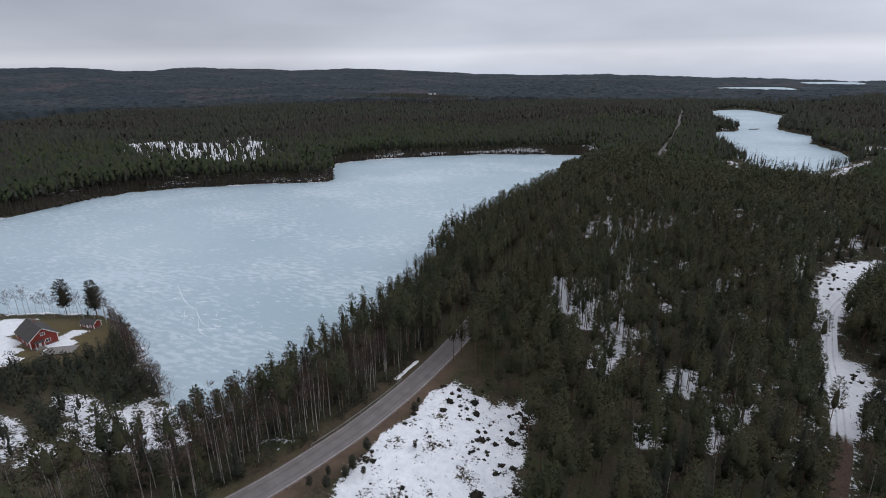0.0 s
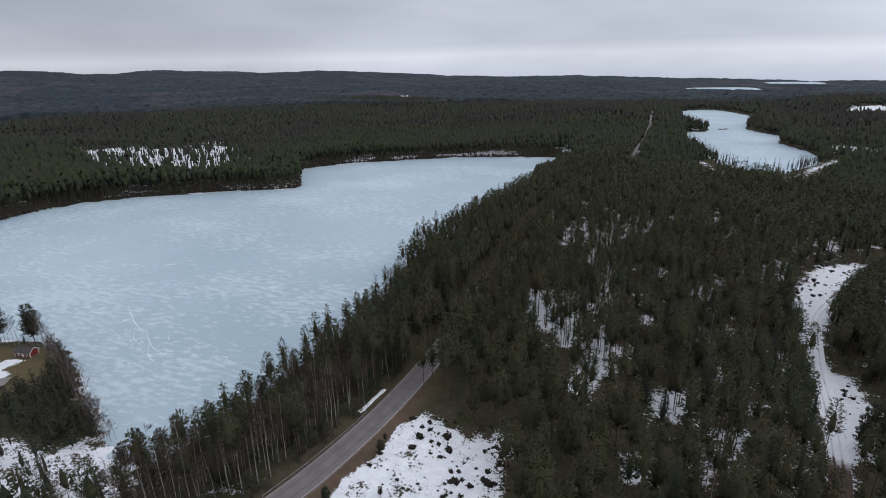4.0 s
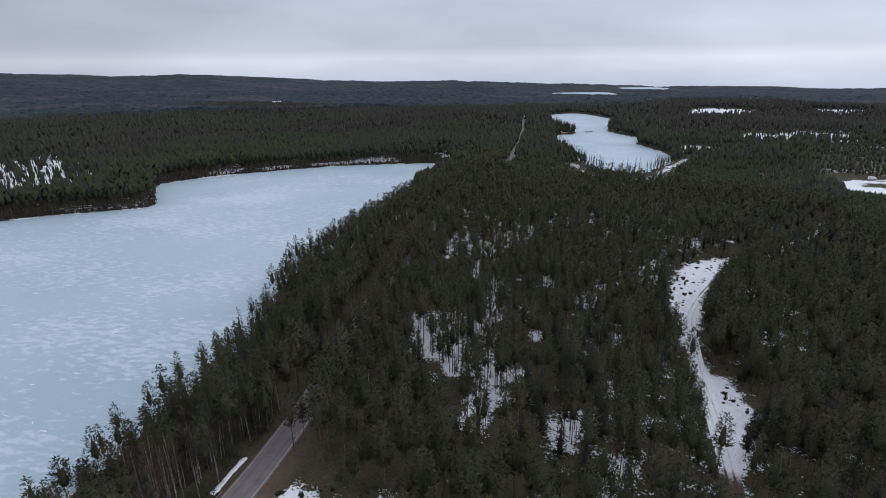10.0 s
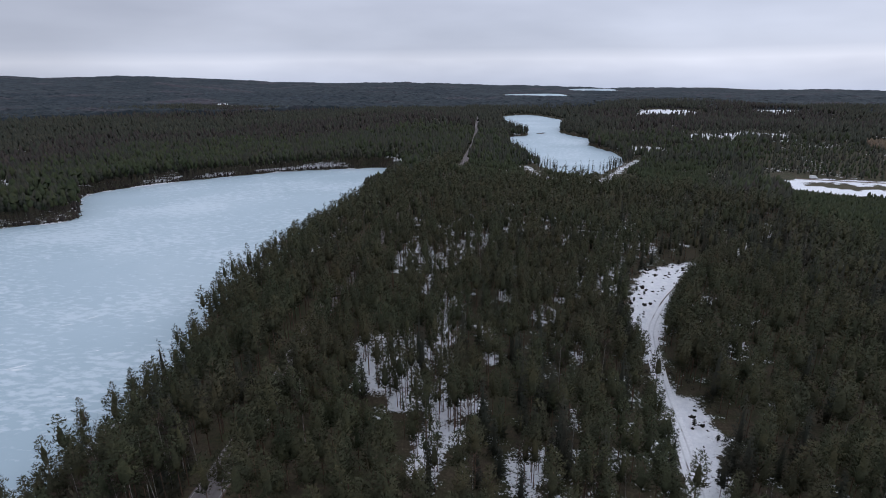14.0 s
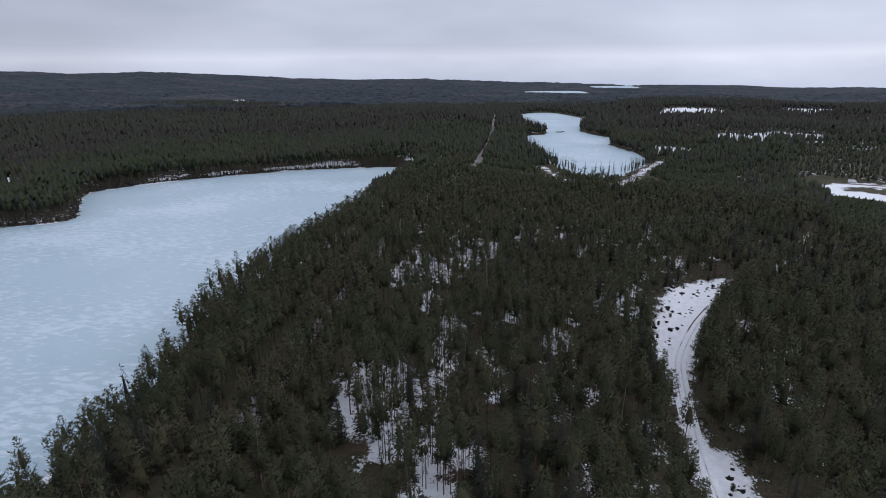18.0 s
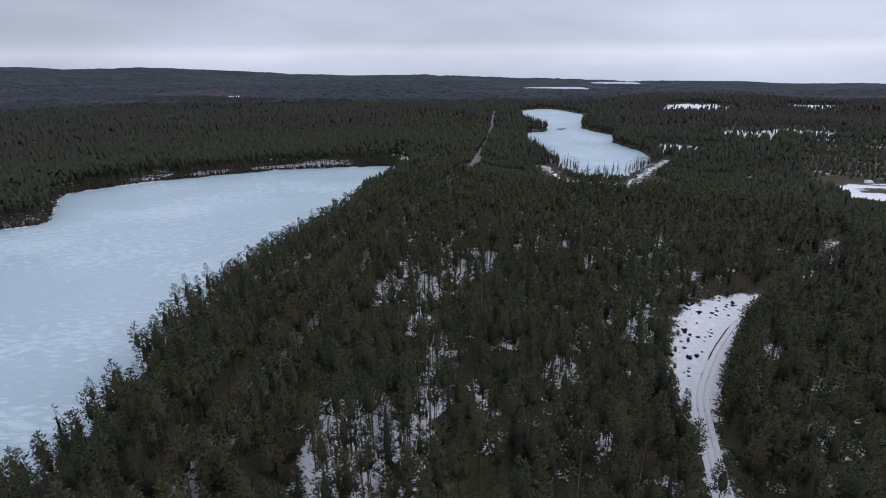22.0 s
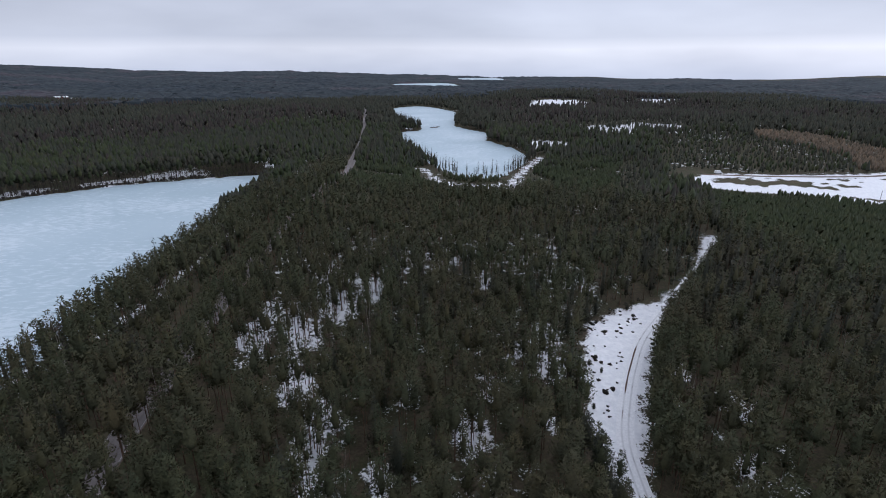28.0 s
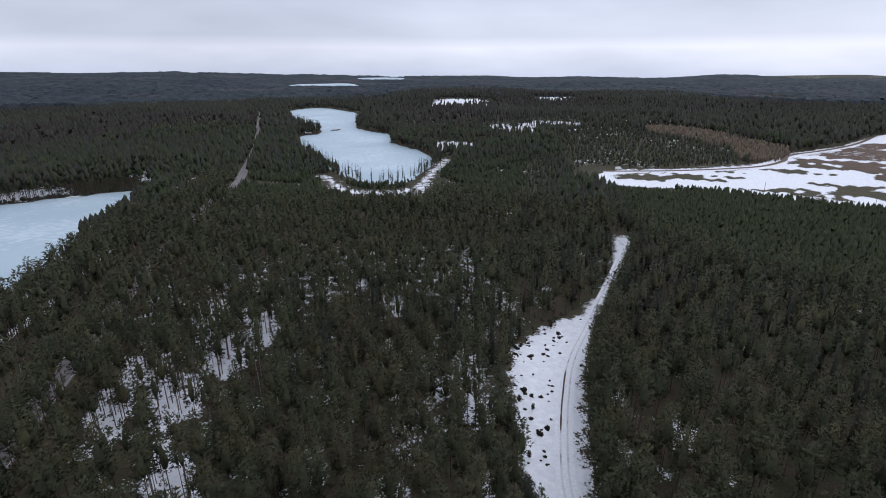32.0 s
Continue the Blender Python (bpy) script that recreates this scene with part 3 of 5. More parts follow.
def snow_cover(x, y):
    """How thickly the old snow lies: open places, thin woods and the lee of the ridge."""
    s = 0.12 + 0.26 * (wave(x, y, 28, 11) - 0.3) + 0.12 * smooth(150, 600, np.hypot(x, y)) - 0.3 * smooth(6, -6, sdf(YOUNG_WOOD, x, y)) + 0.15 * smooth(-38, -20, x) * smooth(125, 105, x) * smooth(115, 135, y) * smooth(430, 380, y)
    d1 = sdf(LAKE_NEAR, x, y)
    s = s + 0.5 * smooth(4.0, 1.5, d1) * smooth(0.45, 0.65, wave(x, y, 22, 15)) + (0.33 - 0.25 * smooth(-250, -320, x)) * smooth(38, 20, d1) * smooth(7, 12, d1) * smooth(280, 360, y - 0.25 * x) * smooth(0.3, 0.6, wave(x, y, 16, 16))
    s = s + 0.5 * glade(x, y) ** 0.7 * (0.45 + 1.0 * wave(x, y, 4.5, 14))
    s = np.maximum(s, 0.62 * smooth(5, -3.5, sdf(SNOW_CLEARING, x, y)))
    for poly, amount, soft in ((TRACK_CLEARING, 0.85, 9), (FIELD, 0.9, 6), (BANK_SNOW, 0.64, 5), (CORNER_SNOW, 0.56, 6), (SHORE_SNOW, 0.56, 9)):
        s = np.maximum(s, amount * smooth(soft, -soft, sdf(poly, x, y)))
    for poly in MEADOWS:
        s = np.maximum(s, 0.74 * smooth(10, -10, rough_edge(poly, x, y, 16)))
    for poly in CLEARCUTS:
        s = np.maximum(s, 0.62 * smooth(14, -14, rough_edge(poly, x, y)))
    la, lb = 0.75 * x - 0.65 * y, 0.65 * x + 0.75 * y
    melt = smooth(0.56, 0.62, 0.6 * wave(la, 3.2 * lb, 48, 21) + 0.4 * wave(la, 2.6 * lb, 20, 24)) * smooth(0, -30, sdf(FIELD, x, y))
    s = s - 0.75 * melt - 0.5 * smooth(500, 600, x) * smooth(0, -20, sdf(FIELD, x, y)) * smooth(0.35, 0.6, wave(x, y * 2, 60, 22))
    yard = sdf(YARD, x, y)
    lawn = smooth(2, -2, yard)
    s = np.where(yard < 2, np.maximum(0.9 * smooth(1, -1, sdf(YARD_SNOW, x, y)), 0.9 * smooth(1, -1, sdf(PORCH_SNOW, x, y))) * lawn + s * (1 - lawn), s)
    u = np.abs(x - road_x(y))
    return s - 0.9 * smooth(6.4, 4.8, u) * (y < 1300)


flat_x, flat_y = GX.ravel(), GY.ravel()
put_attr(ground_me, "snow", snow_cover(flat_x, flat_y))
verge_u = np.abs(flat_x - road_x(flat_y))
grass_near = np.maximum(smooth(3, -3, sdf(YARD, flat_x, flat_y)), 0.12 * smooth(10, 6, verge_u))
put_attr(ground_me, "grass", np.maximum(grass_near, 0.15 * smooth(0, -30, sdf(FIELD, flat_x, flat_y))))
put_attr(ground_me, "soil", 0.75 * smooth(10, 6.5, verge_u) * smooth(150, 128, flat_y) * np.where(flat_x > road_x(flat_y), 1.0, 0.35) + 0.9 * smooth(480, 590, flat_x) * smooth(0, -20, sdf(FIELD, flat_x, flat_y)))

for k, (poly, what) in enumerate(((LAKE_NEAR, "large frozen lake with blue-grey ice and windblown snow"), (LAKE_FAR, "narrow frozen lake with pale ice"),
                                  (LAKE_THIRD, "distant frozen lake"), (LAKE_LAST, "distant frozen lake"))):
    c = poly.mean(0)
    bm = bmesh.new()
    t2 = np.roll(poly, -1, 0) - np.roll(poly, 1, 0)
    out = np.stack([t2[:, 1], -t2[:, 0]], 1) / np.linalg.norm(t2, axis=1)[:, None]
    area = np.sum(poly[:, 0] * np.roll(poly[:, 1], -1) - poly[:, 1] * np.roll(poly[:, 0], -1))
    out *= 5 * np.sign(area)
    face = bm.faces.new([bm.verts.new((px, py, LEVELS[k] + 0.03)) for px, py in poly + out])
    bmesh.ops.triangulate(bm, faces=[face])
    for f in bm.faces:
        if f.normal.z < 0:
            f.normal_flip()
    me = bpy.data.meshes.new("lake_ice")
    bm.to_mesh(me)
    bm.free()
    me.materials.append(ICE)
    tagged(new("lake_ice", me), what, "frozen lake", kind="structure")

# far canopy: a rough sheet of tree tops by bearing and distance
az = np.radians(np.linspace(-74, 74, 520))
rad = 1420 * (4880 / 1420) ** np.linspace(0, 1, 172)
AZ, RAD = np.meshgrid(az, rad)
FX = RAD * np.sin(AZ) + rng.normal(0, 2.5, AZ.shape)
FY = RAD * np.cos(AZ) + rng.normal(0, 4.0, AZ.shape)
fz = height(FX, FY)
open_land = np.full(FX.shape, 1e9)
for poly in LAKES:
    open_land = np.minimum(open_land, sdf(poly, FX, FY))
for poly in MEADOWS:
    open_land = np.minimum(open_land, rough_edge(poly, FX, FY, 16))
top = (9 + 8 * wave(FX, FY, 140, 31) + rng.uniform(-3.2, 3.2, FX.shape)) * smooth(-150, 330, open_land)
fz = np.where(open_land > 12, fz + top, fz - 4)
fz[0] -= 16
na = len(az)
ii, jj = np.meshgrid(np.arange(len(rad) - 1), np.arange(na - 1), indexing="ij")
qa = (ii * na + jj).ravel()
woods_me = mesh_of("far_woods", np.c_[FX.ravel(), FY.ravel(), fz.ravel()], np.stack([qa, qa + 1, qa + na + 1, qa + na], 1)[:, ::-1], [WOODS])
tagged(new("far_woods", woods_me), "distant boreal forest canopy reaching the hills, haze tinted into its colour", "forest", kind="stuff")

# ---------------------------------------------------------------- road and forest track
road_line = along(ROAD, 3.0)
road = tagged(new("road"), "narrow grey asphalt road with white edge lines", "road", kind="structure")
offs = np.array([-3.5, -2.5, -1.5, -0.6, 0, 0.6, 1.5, 2.5, 3.4])
v, f = ribbon(road_line, offs, 0.22 - 0.012 * offs ** 2)
road_me = mesh_of("carriageway", v, f, [ASPHALT])
put_attr(road_me, "across", np.tile(offs, len(road_line)))
mesh_part("carriageway", road_me, road)
for side in (-1, 1):
    o = np.sort(np.array([2.95, 3.07]) * side)
    v, f = ribbon(road_line, o, 0.235 - 0.012 * o ** 2)
    mesh_part("edge_line", mesh_of("edge_line", v, f, [PAINT]), road, "worn white edge line")
    o = np.sort(np.array([3.3, 4.1, 5.2]) * side)
    lift = np.where(np.abs(o) < 3, 0.10, np.where(np.abs(o) < 4, 0.08, -0.12))
    v, f = ribbon(road_line, o, lift)
    mesh_part("verge", mesh_of("verge", v, f, [GRAVEL]), road, "brown gravel verge")

track_line = along(TRACK, 1.5)
offs = np.linspace(-2.3, 2.3, 25)
v, f = ribbon(track_line, offs, 0.14 - 0.05 * np.exp(-((np.abs(offs) - 0.85) / 0.25) ** 2) - 0.012 * offs ** 2)
track_me = mesh_of("forest_track", v, f, [TRACK_MAT])
put_attr(track_me, "across", np.tile(offs, len(track_line)))
left_rut = np.exp(-((offs[None, :] + 0.85) / 0.3) ** 2) * (smooth(246, 250, track_line[:, 1]) * smooth(274, 270, track_line[:, 1]))[:, None]
put_attr(track_me, "bare", np.maximum(0.75 * smooth(150, 138, track_line[:, 1])[:, None], 0.62 * left_rut).ravel())
tagged(new("forest_track", track_me), "snow-packed forest track with dark wheel ruts", "track", kind="structure")

field_line = along(FIELD_ROAD, 5.0)
o = np.array([-2.4, 0, 2.4])
v, f = ribbon(field_line, o, np.array([0.15, 0.22, 0.15]))
tagged(new("farm_track", mesh_of("farm_track", v, f, [GRAVEL])), "dark gravel farm track along the snowy field", "track", kind="structure")

# ---------------------------------------------------------------- trees: templates
def cone_trunk(h, r, sides=5, lean=0.0, top=0.12, levels=(0, 0.35, 0.7, 1.0)):
    """A tapered, slightly bent trunk."""
    v, f = [], []
    for k, q in enumerate(levels):
        rr = r * (1 - (1 - top) * q)
        for s in range(sides):
            a = math.tau * s / sides
            v.append((rr * math.cos(a) + lean * q * q, rr * math.sin(a) + 0.5 * lean * q, h * q - (0.3 if k == 0 else 0)))
    for k in range(len(levels) - 1):
        for s in range(sides):
            a, b = k * sides + s, k * sides + (s + 1) % sides
            f += [(a, b, b + sides), (a, b + sides, a + sides)]
    return np.array(v), np.array(f)


def kites(rg, base, aim, length, width, droop):
    """Leafy sprays: bent diamonds from base along aim."""
    n = len(base)
    aim = aim / np.linalg.norm(aim, axis=1)[:, None]
    rnd = rg.normal(0, 1, (n, 3))
    side = np.cross(aim, rnd)
    side /= np.linalg.norm(side, axis=1)[:, None] + 1e-9
    mid = base + aim * (length * rg.uniform(0.4, 0.6, n))[:, None] + np.array([0, 0, 1.0]) * (droop * length)[:, None]
    tip = base + aim * length[:, None]
    v = np.stack([base, mid + side * width[:, None], tip, mid - side * width[:, None]], 1).reshape(-1, 3)
    k = np.arange(n)[:, None] * 4
    f = np.concatenate([k + np.array([[0, 1, 2]]), k + np.array([[0, 2, 3]])], 1).reshape(-1, 3)
    return v, f


def core(seed, z0, z1, radius, shape, sides=6, rings=4, lean=0.0, h=17.0):
    """The dense inside of a crown: a ragged closed body."""
    rg = np.random.default_rng(seed + 900)
    v, f = [], []
    for k in range(rings):
        q = k / rings
        rr = radius * np.interp(q, *shape)
        z = z0 + (z1 - z0) * q
        for s in range(sides):
            a = math.tau * (s + rg.uniform(-0.3, 0.3) + 0.5 * k) / sides
            r = rr * rg.uniform(0.6, 1.3)
            v.append((r * math.cos(a) + lean * (z / h) ** 2, r * math.sin(a) + 0.5 * lean * z / h, z + rg.uniform(-0.5, 0.5) * (z1 - z0) / rings))
    v.append((lean, 0.5 * lean, z1))
    for k in range(rings - 1):
        for s in range(sides):
            a, b = k * sides + s, k * sides + (s + 1) % sides
            f += [(a, b, b + sides), (a, b + sides, a + sides)]
    n = (rings - 1) * sides
    for s in range(sides):
        f.append((n + s, n + (s + 1) % sides, rings * sides))
    return np.array(v), np.array(f)


def join(*pieces):
    vs, fs, ms, n = [], [], [], 0
    for v, f, m in pieces:
        vs.append(v), fs.append(f + n), ms.append(np.full(len(f), m))
        n += len(v)
    return np.concatenate(vs), np.concatenate(fs), np.concatenate(ms)


def sprigs(rg, base, aim, length, width, out):
    """Short needle sprigs: one thin face each, from base along aim, turned outwards."""
    n = len(base)
    aim = aim / np.linalg.norm(aim, axis=1)[:, None]
    side = np.cross(aim, out + rg.normal(0, 0.45, (n, 3)))
    side /= np.linalg.norm(side, axis=1)[:, None] + 1e-9
    v = np.stack([base + side * width[:, None], base - side * width[:, None], base + aim * length[:, None]], 1).reshape(-1, 3)
    return v, np.arange(3 * n).reshape(-1, 3)


FORM = ([0, 0.1, 0.28, 0.6, 0.85, 1], [0.5, 0.88, 1.0, 0.80, 0.48, 0.13])


def body_of(seed, z0, z1, radius, form, sides, rings, lean, h):
    """The closed body of a crown with its lumps; also tells how far it reaches at any height and bearing."""
    rg = np.random.default_rng(seed + 900)
    lump = rg.uniform(0.72, 1.2, (rings, sides))
    v, f = [], []
    for k in range(rings):
        q = k / rings
        for s in range(sides):
            a = math.tau * (s + 0.5 * (k % 2)) / sides
            r = radius * np.interp(q, *form) * lump[k, s]
            z = z0 + (z1 - z0) * (q + rg.uniform(-0.25, 0.25) / rings * (k > 0))
            v.append((r * math.cos(a) + lean * (z / h) ** 2, r * math.sin(a) + 0.5 * lean * z / h, z))
    v += [(lean, 0.5 * lean, z1), (lean * (z0 / h) ** 2, 0.5 * lean * z0 / h, z0 + 0.04 * (z1 - z0))]
    for k in range(rings - 1):
        for s in range(sides):
            a, b = k * sides + s, k * sides + (s + 1) % sides
            f += [(a, b, b + sides), (a, b + sides, a + sides)]
    n = (rings - 1) * sides
    for s in range(sides):
        f += [(n + s, n + (s + 1) % sides, rings * sides), ((s + 1) % sides, s, rings * sides + 1)]

    def reach(q, a):
        k = np.clip((q * rings).astype(int), 0, rings - 1)
        s = ((a / math.tau * sides - 0.5 * (k % 2)).round().astype(int)) % sides
        return radius * np.interp(q, *form) * lump[k, s]

    return np.array(v), np.array(f), reach


def furred(rg, n, form, radius, z0, z1, size, lift, lean, h, boughs, heavy=1.0, inner=0.3):
    """Needle tufts along boughs in whorls round the stem: fans that lift or droop towards their tips."""
    bq = np.clip(((np.arange(boughs) + rg.uniform(0, 1, boughs)) / boughs) ** heavy, 0, 1)
    ba = np.arange(boughs) * 2.4 + rg.normal(0, 0.4, boughs)
    br = radius * np.interp(bq, *form) * rg.uniform(0.62, 1.1, boughs)
    own = np.concatenate([np.arange(boughs), rg.choice(boughs, n - boughs, p=(br + 0.55) / (br + 0.55).sum())])
    q = rg.uniform(inner, 1.0, n) ** 0.75
    reach = br[own] * q
    turn = ba[own] + rg.normal(0, 0.26, n)
    rise = lift * (0.25 + 0.9 * bq[own])
    z = z0 + (z1 - z0) * bq[own] + rise * reach * (0.35 + 0.5 * q) + rg.normal(0, 0.055, n) * radius
    z = np.minimum(z, z1 + 0.15 * size)
    out = np.c_[np.cos(turn), np.sin(turn), np.full(n, 1.3)]
    base = np.c_[out[:, :2] * reach[:, None] + rg.normal(0, 0.05 * radius, (n, 2)), z]
    base += np.c_[lean * (z / h) ** 2, 0.5 * lean * z / h, np.zeros(n)]
    aim = np.c_[out[:, :2] * (1 - 0.55 * bq[own])[:, None], 0.35 * lift + 0.35 * bq[own] * (lift > 0)] + rg.normal(0, 0.45, (n, 3))
    return sprigs(rg, base, aim, size * rg.uniform(0.55, 1.15, n), size * rg.uniform(0.16, 0.30, n), out)


def pine(seed, h, n, crown=0.5, spread=1.9, size=0.6, stem=(5, (0, 0.35, 0.7, 1.0)), limbs=9, body=None, solid=0.4, boughs=52, shape=FORM):
    """A Scots pine: long bare trunk with dead snags and a soft plume of needle boughs."""
    rg = np.random.default_rng(seed)
    lean = rg.normal(0, 0.25)
    tv, tf = cone_trunk(h * 0.97, 0.15 * h / 17, stem[0], lean, 0.12, stem[1])
    z0 = h * (1 - crown)
    cv, cf = furred(rg, n, shape, spread, z0, h, size, 0.55, lean, h, boughs, 1.05)
    if body:
        bv, bf, _ = body_of(seed, z0 + 0.06 * crown * h, h * 0.83, spread * solid * 0.88, shape, *body, lean, h)
        cf = np.concatenate([cf, bf + len(cv)])
        cv = np.concatenate([cv, bv])
    k = limbs
    za = rg.uniform(z0 * 0.45, h * 0.8, k)
    aa = rg.uniform(0, math.tau, k)
    lb = np.c_[np.zeros(k), np.zeros(k), za]
    lv, lf = kites(rg, lb, np.c_[np.cos(aa), np.sin(aa), rg.uniform(0.0, 0.4, k)], rg.uniform(1.0, 1.8, k) * spread / 2.6, np.full(k, 0.05), np.full(k, 0.06))
    return (tv, tf), (lv, lf), (cv, cf)


def spruce(seed, h, n, spread=1.9, size=0.6, stem=(5, (0, 0.35, 0.7, 1.0)), limbs=6, body=None, boughs=64):
    """A Norway spruce: a cone of drooping boughs nearly to the ground."""
    rg = np.random.default_rng(seed)
    tv, tf = cone_trunk(h * 0.98, 0.16 * h / 17, stem[0], 0.0, 0.06, stem[1])
    form = ([0, 0.06, 0.5, 0.9, 1], [0.75, 1.0, 0.62, 0.16, 0.03])
    cv, cf = furred(rg, n, form, spread, h * 0.08, h, size, -0.28, 0.0, h, boughs, 1.25)
    if body:
        bv, bf, _ = body_of(seed, h * 0.1, h * 0.84, spread * 0.37, form, *body, 0.0, h)
        cf = np.concatenate([cf, bf + len(cv)])
        cv = np.concatenate([cv, bv])
    k = limbs
    aa, za = rg.uniform(0, math.tau, k), rg.uniform(0.04, 0.3, k) * h
    lv, lf = kites(rg, np.c_[np.zeros(k), np.zeros(k), za], np.c_[np.cos(aa), np.sin(aa), np.full(k, -0.2)], rg.uniform(0.8, 1.5, k), np.full(k, 0.04), np.zeros(k))
    return (tv, tf), (lv, lf), (cv, cf)


def puffed(v, f, m, seed=0, lift=0.30):
    """Soft normals: the crown shades as one rounded body, the stem as a round one."""
    crown_v = np.zeros(len(v), bool)
    crown_v[f[m == 1].ravel()] = True
    nrm = np.c_[v[:, :2], np.zeros(len(v))]
    c = v[crown_v]
    lo, hi = c.min(0), c.max(0)
    mid = np.array([c[:, 0].mean(), c[:, 1].mean(), lo[2] + 0.3 * (hi[2] - lo[2])])
    half = np.maximum((hi - lo) / 2, 0.1)
    nrm[crown_v] = (c - mid) / half + np.array([0, 0, lift])
    rg = np.random.default_rng(seed + 5)
    jit = rg.normal(0, 0.12, (len(f), 3))
    free_v = np.zeros(len(v))
    np.add.at(free_v, f.ravel(), 1)
    alone = (free_v[f].max(1) == 1)
    for k in range(3):
        nrm[f[alone, k]] += jit[alone]
    shared = crown_v & (free_v > 1)
    nrm /= np.linalg.norm(nrm, axis=1)[:, None] + 1e-9
    nrm[shared] += rg.normal(0, 0.12, (int(shared.sum()), 3))
    nrm /= np.linalg.norm(nrm, axis=1)[:, None] + 1e-9
    g = np.cross(v[f[:, 1]] - v[f[:, 0]], v[f[:, 2]] - v[f[:, 0]])
    back = (g * nrm[f].sum(1)).sum(1) < 0
    f = np.where(back[:, None], f[:, ::-1], f)
    return v, f, m, nrm


def birch(seed, h, n, spread=1.7, stem=(5, (0, 0.35, 0.7, 1.0)), k=12):
    """A leafless birch: white bent trunk, steep limbs and a haze of thin twigs."""
    rg = np.random.default_rng(seed)
    lean = rg.normal(0, 0.7)
    tv, tf = cone_trunk(h, 0.12 * h / 15, stem[0], lean, 0.1, stem[1])
    za, aa = rg.uniform(0.35, 0.9, k) * h, rg.uniform(0, math.tau, k)
    lb = np.c_[lean * (za / h) ** 2, 0.5 * lean * za / h, za]
    ll = (h - za) * rg.uniform(0.35, 0.6, k) + 0.6
    ld = np.c_[np.cos(aa), np.sin(aa), rg.uniform(1.0, 2.0, k)]
    lv, lf = kites(rg, lb, ld, ll, np.full(k, 0.03), np.full(k, 0.04))
    own = rg.integers(0, k, n)
    un = ld / np.linalg.norm(ld, axis=1)[:, None]
    base = lb[own] + un[own] * (ll[own] * rg.uniform(0.2, 1, n))[:, None]
    aim = un[own] + rg.normal(0, 0.55, (n, 3))
    cv, cf = kites(rg, base, aim, rg.uniform(0.7, 1.7, n), rg.uniform(0.018, 0.05, n), rg.uniform(-0.1, 0.1, n))
    return (tv, tf), (lv, lf), (cv, cf)


def whole(tree, limb=0):
    (tv, tf), (lv, lf), (cv, cf) = tree
    return join((tv, tf, 0), (lv, lf, limb), (cv, cf, 1))


def soft(tree, seed=0):
    return puffed(*whole(tree), seed)


def simple_tree(seed, h, r, trunk, form, sides=6, rings=3, stem=0.18):
    """A far tree of a few faces: a ragged crown on a stem."""
    v, f = core(seed, h * trunk, h, r, form, sides, rings)
    tv = np.array([(stem * math.cos(k * 2.1), stem * math.sin(k * 2.1), -0.3) for k in range(3)] + [(0, 0, h * 0.8)])
    tf = np.array([(0, 1, 3), (1, 2, 3), (2, 0, 3)])
    return puffed(*join((tv, tf, 0), (v, f, 1)), seed, 0.5)


def planted(name, templates, x, y, mats, label, scale=(0.78, 1.12), sink=0.0, seed=1, tall=None):
    """One mesh of many trees, drawn from the templates in turn."""
    rg = np.random.default_rng(seed)
    z = height(x, y) - sink
    pick = rg.integers(0, len(templates), len(x))
    V, F, M, N, n = [], [], [], [], 0
    for k, (tv, tf, tm, *tn) in enumerate(templates):
        s = pick == k
        c = int(s.sum())
        if not c:
            continue
        a = rg.uniform(0, math.tau, c)
        sc = rg.uniform(*scale, c)
        if tall is not None:
            sc = sc * tall[s]
        wide = sc * rg.uniform(0.8, 1.2, c)
        ca, sa = np.cos(a) * wide, np.sin(a) * wide
        vx = tv[None, :, 0] * ca[:, None] - tv[None, :, 1] * sa[:, None] + x[s][:, None]
        vy = tv[None, :, 0] * sa[:, None] + tv[None, :, 1] * ca[:, None] + y[s][:, None]
        vz = tv[None, :, 2] * sc[:, None] + z[s][:, None]
        V.append(np.stack([vx, vy, vz], 2).reshape(-1, 3))
        F.append((tf[None] + (np.arange(c) * len(tv))[:, None, None] + n).reshape(-1, 3))
        M.append(np.tile(tm, c))
        if tn:
            q = tn[0]
            cu, su = np.cos(a)[:, None], np.sin(a)[:, None]
            N.append(np.stack([q[None, :, 0] * cu - q[None, :, 1] * su, q[None, :, 0] * su + q[None, :, 1] * cu, np.repeat(q[None, :, 2], c, 0)], 2).reshape(-1, 3))
        n += c * len(tv)
    if not V:
        return None
    me = mesh_of(name, np.concatenate(V), np.concatenate(F), mats, np.concatenate(M), np.concatenate(N) if N else None)
    return tagged(new(name, me), label, "forest", kind="stuff")


# ---------------------------------------------------------------- trees: where they stand
def scatter(x0, x1, y0, y1, step, seed):
    rg = np.random.default_rng(seed)
    xs, ys = np.meshgrid(np.arange(x0, x1, step), np.arange(y0, y1, step))
    xs = xs + (np.arange(len(ys)) % 2)[:, None] * step / 2
    return (xs + rg.uniform(-0.55, 0.55, xs.shape) * step).ravel(), (ys + rg.uniform(-0.55, 0.55, ys.shape) * step).ravel()


